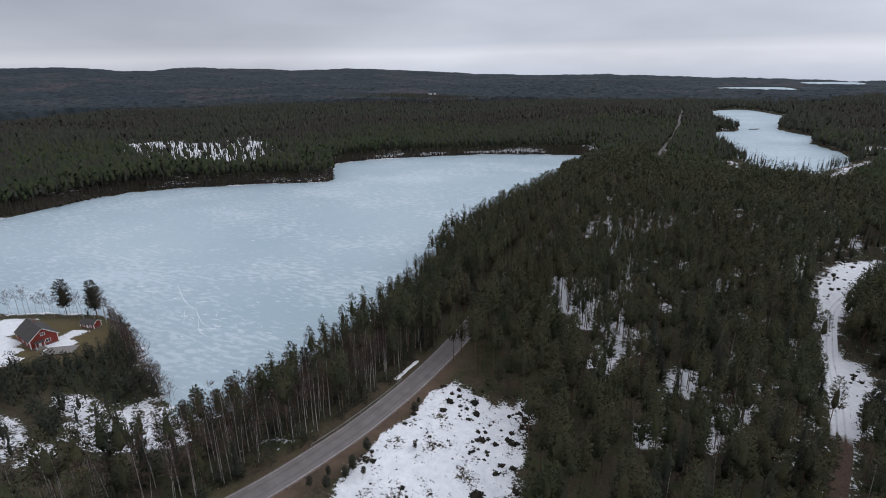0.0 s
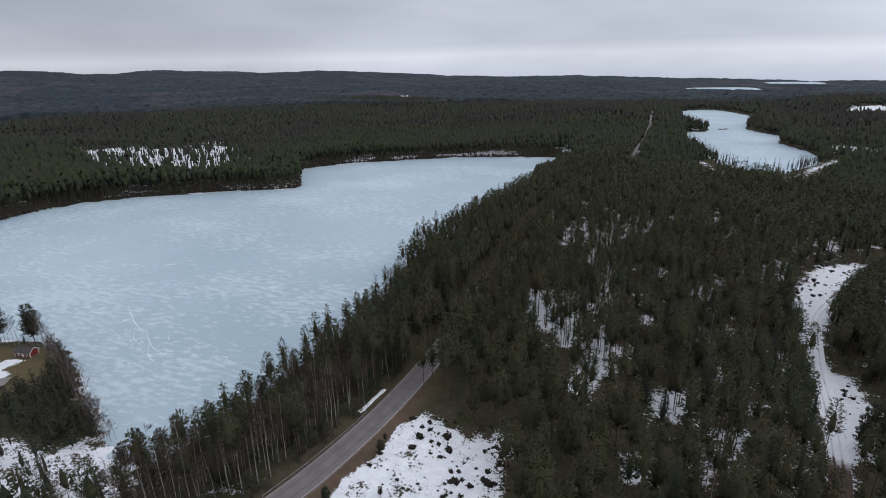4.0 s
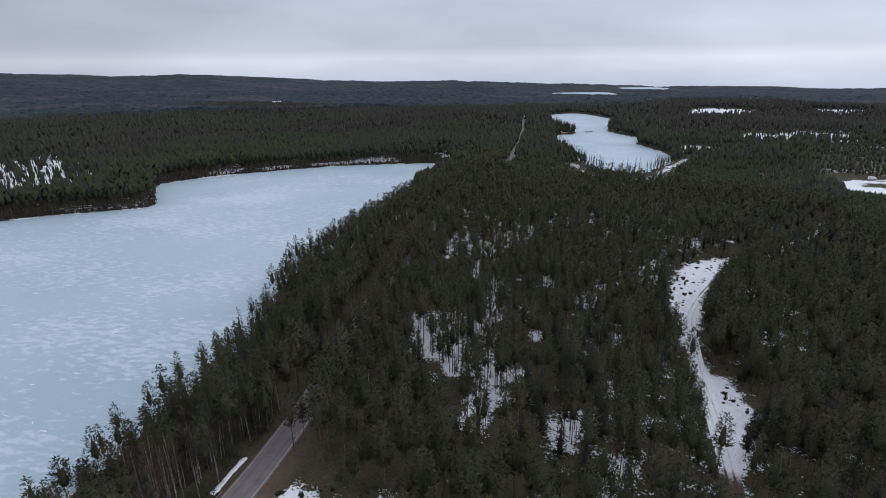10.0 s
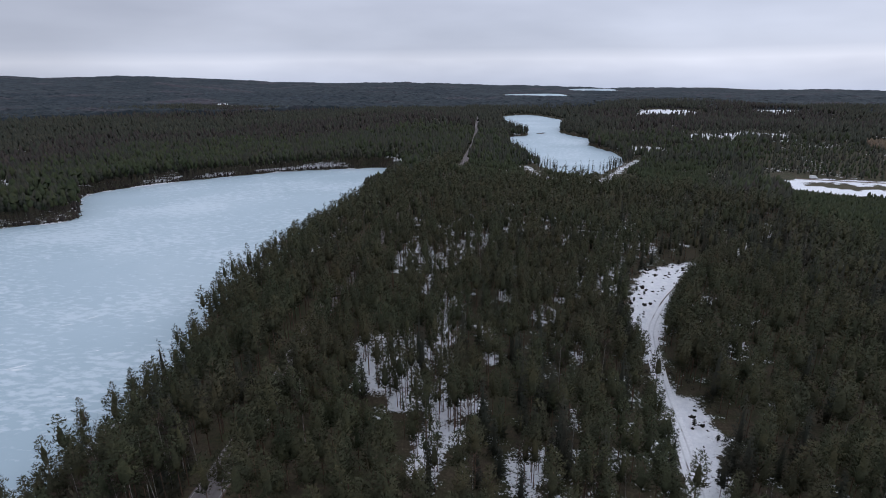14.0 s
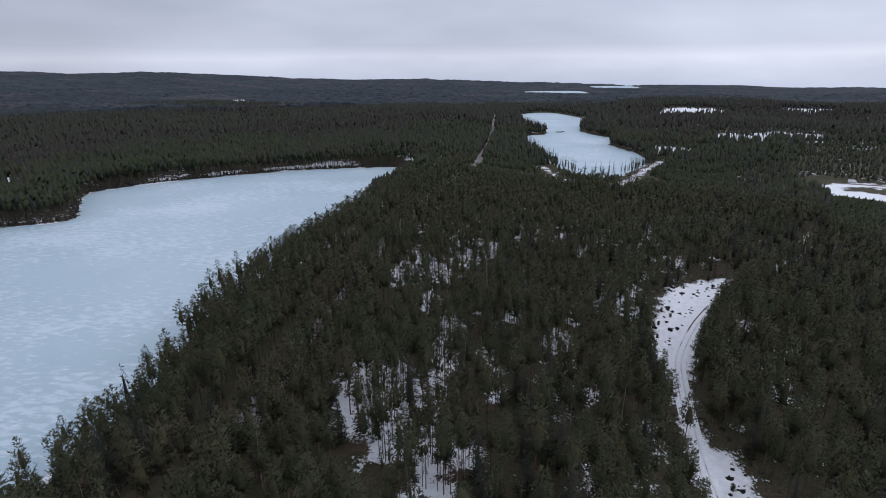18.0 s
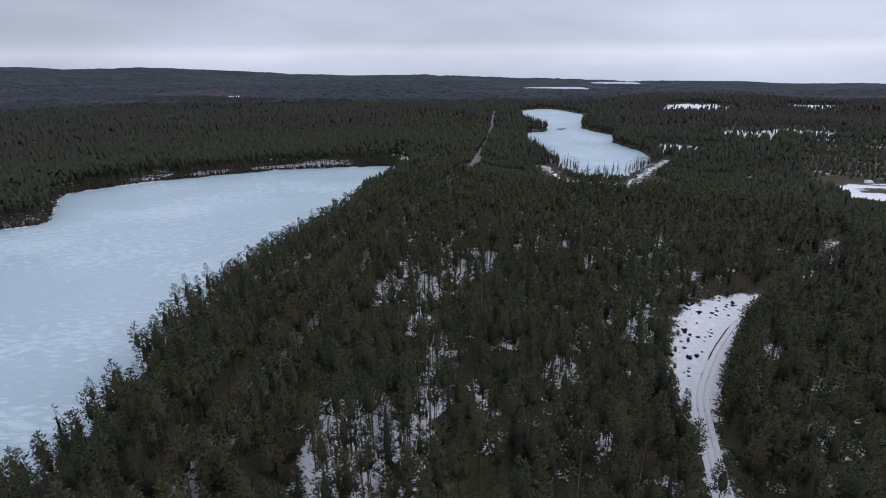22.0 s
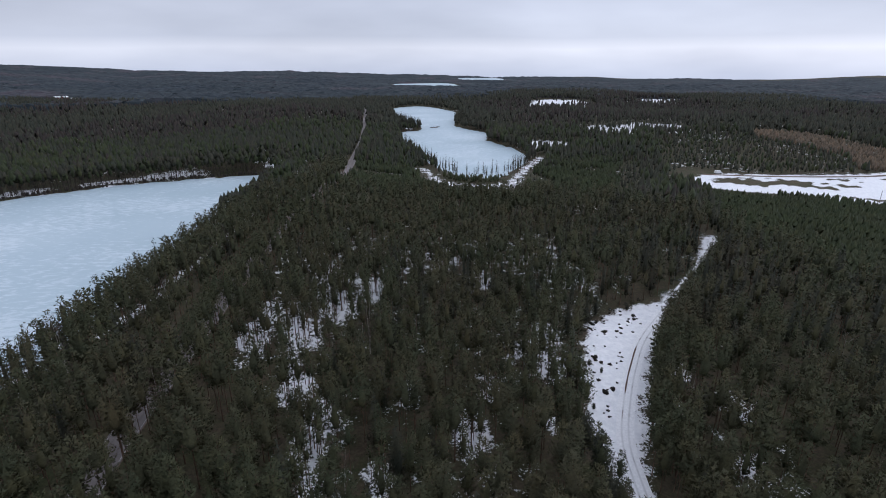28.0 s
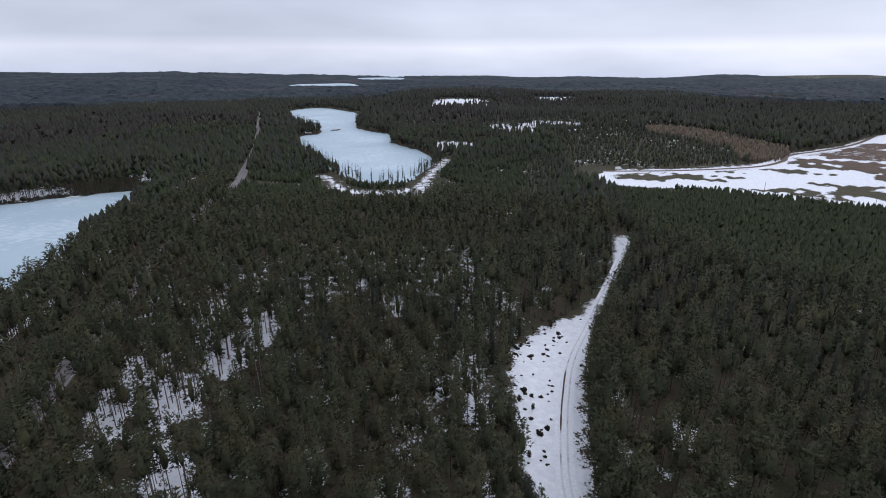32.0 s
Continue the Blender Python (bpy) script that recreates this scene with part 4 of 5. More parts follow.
def free(x, y):
    """True where trees may grow."""
    ok = np.abs(x - road_x(y)) > np.where(y < np.where(x < road_x(y), 128, 130), np.where(x < road_x(y), 6.8, 13.0), np.where(x < road_x(y), 4.8, 4.2) - 1.2 * (y > 430))
    ok |= y > 1250
    for lake, gap in zip(LAKES, (0.8, 1.5, 6, 8)):
        ok &= sdf(lake, x, y) > gap
    for poly, gap in ((FIELD, 2), (TRACK_CLEARING, 0.6), (SNOW_CLEARING, 0.5), (YARD, 1.0)):
        ok &= sdf(poly, x, y) > gap
    for poly in MEADOWS:
        ok &= (rough_edge(poly, x, y, 16) > 0) | ((x * 7.13 + y * 3.71) % 1.0 < 0.07)
    ok &= (sdf(THICKET, x, y) > 0) & (np.hypot(x - 328, y - 554) > 30) & ((sdf(FIELD, x, y) > 20) | (x > 330))
    return ok


def seen_from_path(x, y, lo, hi):
    """Within lo..hi metres of the line flown, ahead of it."""
    d = np.hypot(x - 8, y - np.clip(y, 0, 152))
    az = np.degrees(np.arctan2(x - 8, y + 25))
    return (d >= lo) & (d < hi) & (az > -78) & (az < 74)


def thin(x, y, rg):
    """Thinned stands: keep fewer trees where snow shows between the stems."""
    keep = np.ones(len(x))
    keep -= 0.55 * smooth(0.15, 0.6, glade(x, y, 19.0)) + 0.1 * glade(x, y)
    keep -= 0.65 * smooth(-96, -102, x) * smooth(82, 74, y)
    keep -= 0.85 * smooth(4, -4, sdf(BANK_SNOW, x, y)) + 0.97 * smooth(3, -3, sdf(SHORE_SNOW, x, y))
    for poly in CLEARCUTS:
        keep -= 0.9 * smooth(10, -10, rough_edge(poly, x, y))
    keep -= 0.1 * smooth(0.55, 0.75, wave(x, y, 24, 12))
    return rg.uniform(0, 1, len(x)) < keep


def kinds(x, y, rg):
    """0 pine, 1 spruce, 2 birch, by stand."""
    mixed = wave(x, y, 45, 41)
    d1 = sdf(LAKE_NEAR, x, y)
    p_birch = 0.02 + 0.06 * smooth(0.6, 0.8, wave(x, y, 60, 43)) + 0.27 * smooth(9, 3, d1)
    roadside = smooth(140, 118, y) * smooth(-50, -58, x) * smooth(-135, -110, x)
    p_birch = np.maximum(p_birch, 0.4 * roadside)
    p_spruce = 0.06 + 0.28 * smooth(0.5, 0.75, mixed) + 0.15 * smooth(60, 25, np.abs(x - 45)) * smooth(220, 170, y) + 0.3 * smooth(110, 150, x) + 0.3 * roadside
    p_spruce = p_spruce * (1 - smooth(-94, -100, x) * smooth(112, 100, y))
    p_spruce = p_spruce * (1 - 0.9 * smooth(0.05, 0.4, glade(x, y)))
    q = rg.uniform(0, 1, len(x))
    return np.where(q < p_birch, 2, np.where(q < p_birch + (1 - p_birch) * p_spruce, 1, 0))


rgt = np.random.default_rng(19)
near_x, near_y = scatter(-190, 330, 36, 460, 5.0, 5)
ok = free(near_x, near_y) & thin(near_x, near_y, rgt) & seen_from_path(near_x, near_y, 0, 330) & (sdf(YOUNG_WOOD, near_x, near_y) > 0) & ~((near_x < -124) & (near_y < 140)) & ~((near_x > road_x(near_y)) & (near_x < -4) & (near_y < 76))
near_x, near_y = near_x[ok], near_y[ok]
kind = kinds(near_x, near_y, rgt)
near_tall = (1 - 0.5 * smooth(-104, -112, near_x) * smooth(140, 132, near_y)) * (1 - 0.14 * smooth(30, 8, sdf(LAKE_NEAR, near_x, near_y)) * smooth(215, 175, near_y))
near_tall = near_tall * (1 - (0.12 * smooth(3, -2, sdf(TRACK_CLEARING, near_x + 6, near_y + 12)) + 0.04 * smooth(3, -2, sdf(TRACK_CLEARING, near_x + 10, near_y + 21))) * smooth(70, 62, near_x))
dist = np.hypot(near_x - 8, near_y - np.clip(near_y, 0, 152))

PINES_A = [pine(k, h * 1.07, 680, c, s * 1.3, 0.64, (4, (0, 0.5, 1.0)), 8, (7, 5), 0.4, 60) for k, h, c, s in ((1, 17, 0.6, 1.95), (2, 18.5, 0.54, 2.15), (3, 15.5, 0.62, 1.75), (4, 17.5, 0.5, 2.2), (5, 16, 0.57, 1.85))]
SPRUCES_A = [spruce(k, h * 1.04, 740, s * 1.4, 0.58, (4, (0, 0.5, 1.0)), 3, (7, 5), 70) for k, h, s in ((11, 16, 2.0), (12, 13.5, 1.8), (13, 17.5, 2.15), (14, 11, 1.6))]
BIRCHES_A = [birch(k, h, 120) for k, h in ((21, 16), (22, 14), (23, 17.5), (24, 12))]
MATS = {0: (PINE_BARK, PINE), 1: (SPRUCE_BARK, SPRUCE), 2: (BIRCH_BARK, TWIGS)}
NAMES = {0: ("pine_tree", "tall Scots pine with bare trunk and dark green plume crown", "pine"),
         1: ("spruce_tree", "dark green conical spruce with drooping branches", "spruce"),
         2: ("birch_tree", "leafless birch with white trunk and brown twigs", "birch")}

# the trees about the clearing, the road and the track stand singly
single = np.zeros(len(near_x), bool)
for k, centre, most in ((0, (5, 150), 300), (1, (10, 150), 200), (2, (-60, 110), 130)):
    own = np.where(kind == k)[0]
    order = own[np.argsort(np.hypot(near_x[own] - centre[0], (near_y[own] - centre[1])))]
    single[order[:most]] = True
MASTERS = {}
for k, group in ((0, PINES_A), (1, SPRUCES_A), (2, BIRCHES_A)):
    MASTERS[k] = []
    for (tv, tf), (lv, lf), (cv, cf) in group:
        if k == 2:
            cv, cf, _ = join((lv, lf, 0), (cv, cf, 0))
            MASTERS[k].append((mesh_of("trunk", tv, tf, [MATS[k][0]]), mesh_of("crown", cv, cf, [MATS[k][1]])))
            continue
        wv, wf, _ = join((tv, tf, 0), (lv, lf, 0))
        cv, cf, cm, cn = puffed(cv, cf, np.ones(len(cf), int), k)
        MASTERS[k].append((mesh_of("trunk", wv, wf, [MATS[k][0]]), mesh_of("crown", cv, cf, [MATS[k][1]], None, cn)))
WIDE = ([0, 0.1, 0.3, 0.7, 0.9, 1], [0.6, 0.9, 1.0, 0.85, 0.55, 0.2])
MASTERS[3] = []
for k in (181, 182, 183):
    (tv, tf), (lv, lf), (cv, cf) = pine(k, 17, 1500, 0.74, 3.1, 0.78, (5, (0, 0.5, 1.0)), 12, (8, 6), 0.5, 64, WIDE)
    wv, wf, _ = join((tv, tf, 0), (lv, lf, 0))
    cv, cf, cm, cn = puffed(cv, cf, np.ones(len(cf), int), k)
    MASTERS[3].append((mesh_of("trunk", wv, wf, [PINE_BARK]), mesh_of("crown", cv, cf, [SPRUCE], None, cn)))
NAMES[3] = NAMES[0]
rgs = np.random.default_rng(23)
near_z = height(near_x, near_y)
for i in np.where(single)[0]:
    k = int(kind[i])
    trunk_me, crown_me = MASTERS[k][rgs.integers(0, len(MASTERS[k]))]
    name, label, cat = NAMES[k]
    tree = tagged(new(name), label, cat, "forest trees of the ridge")
    sc = rgs.uniform(0.76, 1.12) * near_tall[i]
    tree.matrix_basis = pose(near_x[i], near_y[i], near_z[i], 0, 0, rgs.uniform(0, 360)) @ Matrix.Diagonal((sc, sc, sc * rgs.uniform(0.95, 1.06), 1))
    mesh_part("trunk", trunk_me, tree)
    mesh_part("crown", crown_me, tree)

LOW = (3, (0, 0.6, 1.0))
SIZES = ((17, 0.6, 1.95), (18.5, 0.54, 2.1), (15.5, 0.62, 1.8), (17.5, 0.5, 2.2))
PINES_B = [soft(pine(31 + k, h * 1.07, 310, c, s * 1.28, 0.8, LOW, 3, (6, 4), 0.4, 42), k) for k, (h, c, s) in enumerate(SIZES)]
SPRUCES_B = [soft(spruce(k, h * 1.04, 240, s * 1.4, 0.88, LOW, 1, (6, 4), 44)) for k, h, s in ((41, 16, 2.0), (42, 13.5, 1.7), (43, 18, 2.1))]
BIRCHES_B = [whole(birch(k, h, 40, 1.7, LOW, 8)) for k, h in ((51, 15), (52, 13))]
PINES_C = [soft(pine(35 + k, h * 1.07, 84, c, s * 1.3, 1.3, (3, (0, 1.0)), 1, (5, 3), 0.45, 26), k) for k, (h, c, s) in enumerate(SIZES)]
SPRUCES_C = [soft(spruce(k, h * 1.04, 80, s * 1.4, 1.3, (3, (0, 1.0)), 1, (5, 3), 26)) for k, h, s in ((45, 16, 2.0), (46, 13.5, 1.7), (47, 18, 2.1))]
for lo, hi, groups, where_ in ((0, 98, (PINES_A, SPRUCES_A, BIRCHES_A), ", in a dense stand"), (98, 185, (PINES_B, SPRUCES_B, BIRCHES_B), ", in a wood farther off"), (185, 1e9, (PINES_C, SPRUCES_C, BIRCHES_B), ", in a distant wood")):
    for k, group in enumerate(groups):
        s = ~single & (kind == k) & (dist >= lo) & (dist < hi)
        made = group if lo else [whole(g, 1) if k == 2 else soft(g) for g in group]
        planted(NAMES[k][0].replace("tree", "wood"), made, near_x[s], near_y[s], MATS[k], NAMES[k][1].replace("tall ", "") + where_, seed=50 + k + int(lo), tall=near_tall[s])

# pole-stage pines with high small crowns over the snow of the glades
gx0, gy0 = scatter(-50, 140, 112, 352, 2.7, 24)
rgg = np.random.default_rng(67)
ok = free(gx0, gy0) & (rgg.uniform(0, 1, len(gx0)) < 0.62 * smooth(0.02, 0.5, glade(gx0, gy0)))
planted("pine_poles", [soft(pine(k, h, 120, 0.4, 1.35, 0.65, LOW, 9, (5, 3), 0.4, 24)) for k, h in ((171, 16), (172, 14), (173, 17.5))], gx0[ok], gy0[ok], MATS[0], "slender dark pine stems with small high crowns over snow", (0.75, 1.1), seed=68)
ok = free(gx0, gy0) & (rgg.uniform(0, 1, len(gx0)) < 0.36 * smooth(0.02, 0.5, glade(gx0, gy0)))
planted("spruce_undergrowth", [soft(spruce(k, h, 70, r, 0.42, (3, (0, 1.0)), 1, None, 14)) for k, h, r in ((174, 2.2, 1.0), (175, 3.6, 1.2), (176, 1.2, 0.9))], gx0[ok], gy0[ok], MATS[1], "small dark spruces in the snowy glades", (0.6, 1.3), seed=69)

# pines crowding both edges of the road on the ridge
ry = np.concatenate([np.arange(133, 560, 3.4), np.arange(131, 560, 4.0), np.arange(134, 560, 4.4)])
side = np.concatenate([np.full(len(np.arange(133, 560, 3.4)), 4.9), np.full(len(np.arange(131, 560, 4.0)), 7.6), np.full(len(np.arange(134, 560, 4.4)), -5.6)])
rgr = np.random.default_rng(37)
ry = ry + rgr.uniform(-1.2, 1.2, len(ry))
rx = road_x(ry) + side + rgr.uniform(-0.7, 1.1, len(ry)) * np.sign(side)
ok = rgr.uniform(0, 1, len(rx)) < np.where((ry > 168) & (ry < 186), 0.35, np.where(side > 5, 0.9, 0.78))
ok &= ~((side == 7.6) & (ry > 230)) & ~((side > 0) & (ry < 141))
ok &= ~((side > 0) & (ry > 208) & (ry < 246) & (rgr.uniform(0, 1, len(ry)) < 0.7))
s = ok & (ry < 300)
planted("pine_wood", PINES_B, rx[s], ry[s], MATS[0], "pines crowding the edge of the ridge road", (0.85, 1.1), seed=97)
s = ok & (ry >= 300)
planted("pine_wood", PINES_C, rx[s], ry[s], MATS[0], "pines crowding the edge of the ridge road", (0.85, 1.1), seed=98)

# the young pine wood beside the field
yx, yy = scatter(190, 560, 220, 520, 2.6, 8)
ok = free(yx, yy) & (sdf(YOUNG_WOOD, yx, yy) <= 0) & seen_from_path(yx, yy, 60, 620)
yx, yy = yx[ok], yy[ok]
SPIRE = ([0, 0.15, 0.5, 1], [0.8, 1.0, 0.7, 0.1])
planted("young_pine_wood", [simple_tree(k, 5.4, 1.6, 0.05, SPIRE, 5, 2, 0.1) for k in (61, 62, 63, 64)], yx, yy, (PINE_BARK, YOUNG), "dense young pine plantation of fresh green", (0.6, 1.15), seed=71)

# young pines on the point, and undergrowth below the road
px, py = scatter(-215, -120, 50, 136, 3.0, 14)
rgp = np.random.default_rng(31)
bank = sdf(BANK_SNOW, px, py)
keep = np.where(bank < 0, 0.2, 0.8) * np.where(sdf(CORNER_SNOW, px, py) < 0, 0.3, 1)
ok = (sdf(LAKE_NEAR, px, py) > 2.2) & (sdf(YARD, px, py) > 0.5) & (rgp.uniform(0, 1, len(px)) < keep)
planted("young_pines", [soft(pine(k, h, 200, 0.85, 1.9, 0.58, (3, (0, 1.0)), 2, (5, 4), 0.3, 26)) for k, h in ((121, 7.5), (122, 6.0), (123, 9.0))], px[ok], py[ok], (PINE_BARK, SPRUCE), "bushy young pines on the snowy point", (0.7, 1.2), seed=91)
qx, qy = scatter(-125, -45, 44, 150, 2.3, 15)
off = road_x(qy) - qx
ok = (off > 5.6) & (off < 34) & (sdf(LAKE_NEAR, qx, qy) > 2) & (rgp.uniform(0, 1, len(qx)) < np.where(off < 10, 0.8, 0.5) * np.where(qx < -100, 0.35, 1))
planted("spruce_undergrowth", [soft(spruce(k, h, 110, 1.35, 0.5, (3, (0, 1.0)), 1, None, 22)) for k, h in ((131, 4.5), (132, 3.2), (133, 6.5))], qx[ok], qy[ok], MATS[1], "small spruces crowding below the road", (0.6, 1.2), seed=93)

# middle distance
mx, my = scatter(-1150, 1150, 60, 1480, 5.5, 9)
rgm = np.random.default_rng(29)
ok = free(mx, my) & seen_from_path(mx, my, 330, 1470) & (sdf(YOUNG_WOOD, mx, my) > 0) & thin(mx, my, rgm)
mx, my = mx[ok], my[ok]
md = np.hypot(mx - 8, my - np.clip(my, 0, 152))
mk = kinds(mx, my, rgm)
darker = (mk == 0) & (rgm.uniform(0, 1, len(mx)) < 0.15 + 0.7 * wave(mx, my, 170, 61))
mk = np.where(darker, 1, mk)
across_lake = sdf(LAKE_NEAR, mx, my)
mk = np.where((across_lake < 34) & (my - 0.25 * mx > 300), 3, mk)
mk = np.where(rgm.uniform(0, 1, len(mx)) < 0.7 * smooth(0.52, 0.66, wave(mx, my, 170, 63) + 0.1 * smooth(150, 260, mx)) * np.maximum(smooth(820, 900, my), smooth(-420, -520, mx)) * smooth(480, 620, md), 2, mk)
tall = (0.85 + 0.3 * wave(mx, my, 90, 51)) * (1 - 0.45 * smooth(6, -6, sdf(NORTH_WOOD, mx, my))) * (1 - 0.68 * smooth(120, 60, sdf(SHORE_SNOW, mx, my)) * smooth(660, 600, my)) + 0.25 * smooth(-150, -250, mx) * smooth(300, 250, np.abs(my - 300))
far_keep = rgm.uniform(0, 1, len(mx)) < np.where(md > 780, 0.5, 1.0)
DOME = ([0, 0.2, 0.45, 0.75, 1], [0.6, 1.0, 0.9, 0.5, 0.1])
CONE = ([0, 0.3, 1], [1.0, 0.85, 0.06])
C_PINE = [simple_tree(k, 14.5, 2.7, 0.40, DOME, 5, 2) for k in (81, 82, 83, 84)]
C_SPRUCE = [simple_tree(k, 14, 2.6, 0.2, CONE, 4, 2) for k in (91, 92, 93)]
C_STEMS = [simple_tree(k, 18, 2.1, 0.62, DOME, 5, 3, 0.22) for k in (85, 86, 87)]
C_BIRCH = [simple_tree(k, 14, 2.4, 0.25, DOME, 4, 2) for k in (95, 96)]
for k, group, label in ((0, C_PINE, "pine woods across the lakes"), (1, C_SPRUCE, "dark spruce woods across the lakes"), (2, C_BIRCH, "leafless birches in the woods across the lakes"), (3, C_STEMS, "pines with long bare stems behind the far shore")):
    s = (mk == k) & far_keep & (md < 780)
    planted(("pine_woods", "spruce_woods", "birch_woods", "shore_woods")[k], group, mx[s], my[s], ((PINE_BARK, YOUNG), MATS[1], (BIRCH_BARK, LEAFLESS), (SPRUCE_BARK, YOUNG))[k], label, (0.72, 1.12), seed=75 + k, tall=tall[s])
FAR_TREES = [simple_tree(k, 14.5, 3.5, 0.3, CONE, 4, 2) for k in (261, 262, 263)]
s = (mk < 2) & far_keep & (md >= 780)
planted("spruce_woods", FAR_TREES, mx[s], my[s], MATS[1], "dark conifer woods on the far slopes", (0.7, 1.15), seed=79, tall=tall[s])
s = (mk >= 2) & far_keep & (md >= 780)
planted("birch_woods", C_BIRCH, mx[s], my[s], (BIRCH_BARK, LEAFLESS), "grey leafless birches on the far slopes", (0.7, 1.1), seed=80, tall=tall[s])

# slim shore pines before the far lake, and the tan thicket behind the field
sx, sy = scatter(30, 240, 540, 1060, 4.0, 12)
sd = sdf(LAKE_FAR, sx, sy)
ok = (sd > 0.8) & (sd < np.where(sy > 880, 22, 11)) & (rgm.uniform(0, 1, len(sx)) < np.where(sy > 700, 0.95, 0.75)) & (np.abs(sx - road_x(sy)) > 8)
planted("shore_pines", [soft(pine(k, 15, 44, 0.7, 1.35, 0.9, LOW, 1, (4, 3), 0.4, 16)) for k in (101, 102, 103)], sx[ok], sy[ok], (PINE_BARK, SPRUCE), "slim pines along the frozen shore", (0.6, 1.15), seed=83)
wx, wy = scatter(-20, 330, 430, 690, 3.0, 27)
wd = np.minimum(sdf(SHORE_SNOW, wx, wy), sdf(LAKE_FAR, wx, wy) - 10)
ok = free(wx, wy) & (wd > 3) & (wd < 75) & (wy < 665) & (np.abs(wx - road_x(wy)) > 7) & (wave(wx, wy, 30, 28) > 0.3)
planted("young_pine_wood", [simple_tree(k, 6.2, 1.8, 0.05, SPIRE, 5, 2, 0.1) for k in (65, 66, 67)], wx[ok], wy[ok], (PINE_BARK, YOUNG), "young green pines before the far lake", (0.6, 1.2), seed=72)
tx, ty = scatter(430, 620, 530, 760, 4.2, 13)
ok = sdf(THICKET, tx, ty) < 0
planted("tan_thicket", [simple_tree(k, 6.5, 1.5, 0.1, DOME, 5, 2) for k in (111, 112, 113)], tx[ok], ty[ok], (SPRUCE_BARK, TAN), "dense thicket of tan leafless saplings", seed=85)

# a dark fringe of trees and alder brush down to the ice across the lake
fx, fy = scatter(-480, -40, 130, 680, 2.6, 16)
fd = sdf(LAKE_NEAR, fx, fy)
ok = (fd > 1.2) & (fd < 26) & ((fx < -225) | (fy > 470)) & ((fy > 150) | (fx < -300)) & (np.abs(fx - road_x(fy)) > 7)
fx, fy, fd = fx[ok], fy[ok], fd[ok]
dice = rgm.uniform(0, 1, len(fx))
stems, bushy = (fd > 4) & (dice < 0.42), (fd < 7) & (dice > 0.35)
planted("shore_pines", [simple_tree(k, 19, 2.0, 0.64, DOME, 5, 3, 0.2) for k in (145, 146, 147)], fx[stems], fy[stems], (SPRUCE_BARK, SPRUCE), "tall pines with bare trunks at the edge of the ice", (0.7, 1.1), seed=87)
planted("alder_brush", [simple_tree(k, 4.2, 1.7, 0.02, DOME, 5, 2) for k in (141, 142, 143)], fx[bushy], fy[bushy], (SPRUCE_BARK, LEAFLESS), "leafless alder brush along the lake shore", (0.35, 0.9), seed=88)

# slender stems left standing on the snowy clear-cuts
ex, ey = scatter(-740, 660, 400, 910, 5.4, 17)
inside = np.zeros(len(ex), bool)
for poly in CLEARCUTS:
    inside |= rough_edge(poly, ex, ey) < 2
ok = inside & (rgm.uniform(0, 1, len(ex)) < np.where(ex > 0, 0.62, 0.62)) & (sdf(LAKE_FAR, ex, ey) > 3)
planted("seed_pines", [simple_tree(k, 15, 0.8, 0.62, DOME, 5, 2) for k in (151, 152, 153)], ex[ok], ey[ok], MATS[1], "slender pines left on a snowy clear-cut", (0.6, 1.1), seed=89)

# the wood goes on below and behind the start of the flight
hx, hy = scatter(-170, 330, -150, 60, 6.4, 18)
ok = free(hx, hy) & ~seen_from_path(hx, hy, 0, 330) & (hx > road_x(hy) - 60)
ok |= free(hx, hy) & (hy < 30) & (hx > road_x(hy) - 60)
ok &= ~((hx < -2) & (hx > -90) & (hy > 30))
planted("pine_woods", C_PINE, hx[ok], hy[ok], MATS[0], "pine wood on the ridge behind the clearing", seed=90)

# leafless birches between the road and the lake
bx, by = scatter(-118, -50, 46, 150, 3.1, 21)
off = road_x(by) - bx
ok = (off > 6.5) & (off < 36) & (sdf(LAKE_NEAR, bx, by) > 1.5) & (sdf(BANK_SNOW, bx, by) > 0) & (rgm.uniform(0, 1, len(bx)) < 0.7 - 0.4 * smooth(18, 34, off))
planted("birch_wood", [whole(g, 1) for g in BIRCHES_A], bx[ok], by[ok], MATS[2], "thin leafless birches with pale trunks below the road", (0.7, 1.05), seed=94)

# dark undergrowth at the edges of the clearings
ux, uy = scatter(-60, 215, 60, 395, 2.4, 22)
d_edge = np.minimum(sdf(TRACK_CLEARING, ux, uy), sdf(SNOW_CLEARING, ux, uy) + 0.8)
ok = (d_edge > 0.3) & (d_edge < 6.0) & (np.abs(ux - road_x(uy)) > 14) & (rgm.uniform(0, 1, len(ux)) < 0.55 - 0.06 * d_edge)
planted("spruce_undergrowth", [soft(spruce(k, h, 70, r, 0.42, (3, (0, 1.0)), 1, None, 14)) for k, h, r in ((161, 1.8, 0.9), (162, 3.0, 1.1), (163, 1.1, 0.8))], ux[ok], uy[ok], MATS[1], "low spruce undergrowth along the clearing edge", (0.6, 1.3), seed=95)

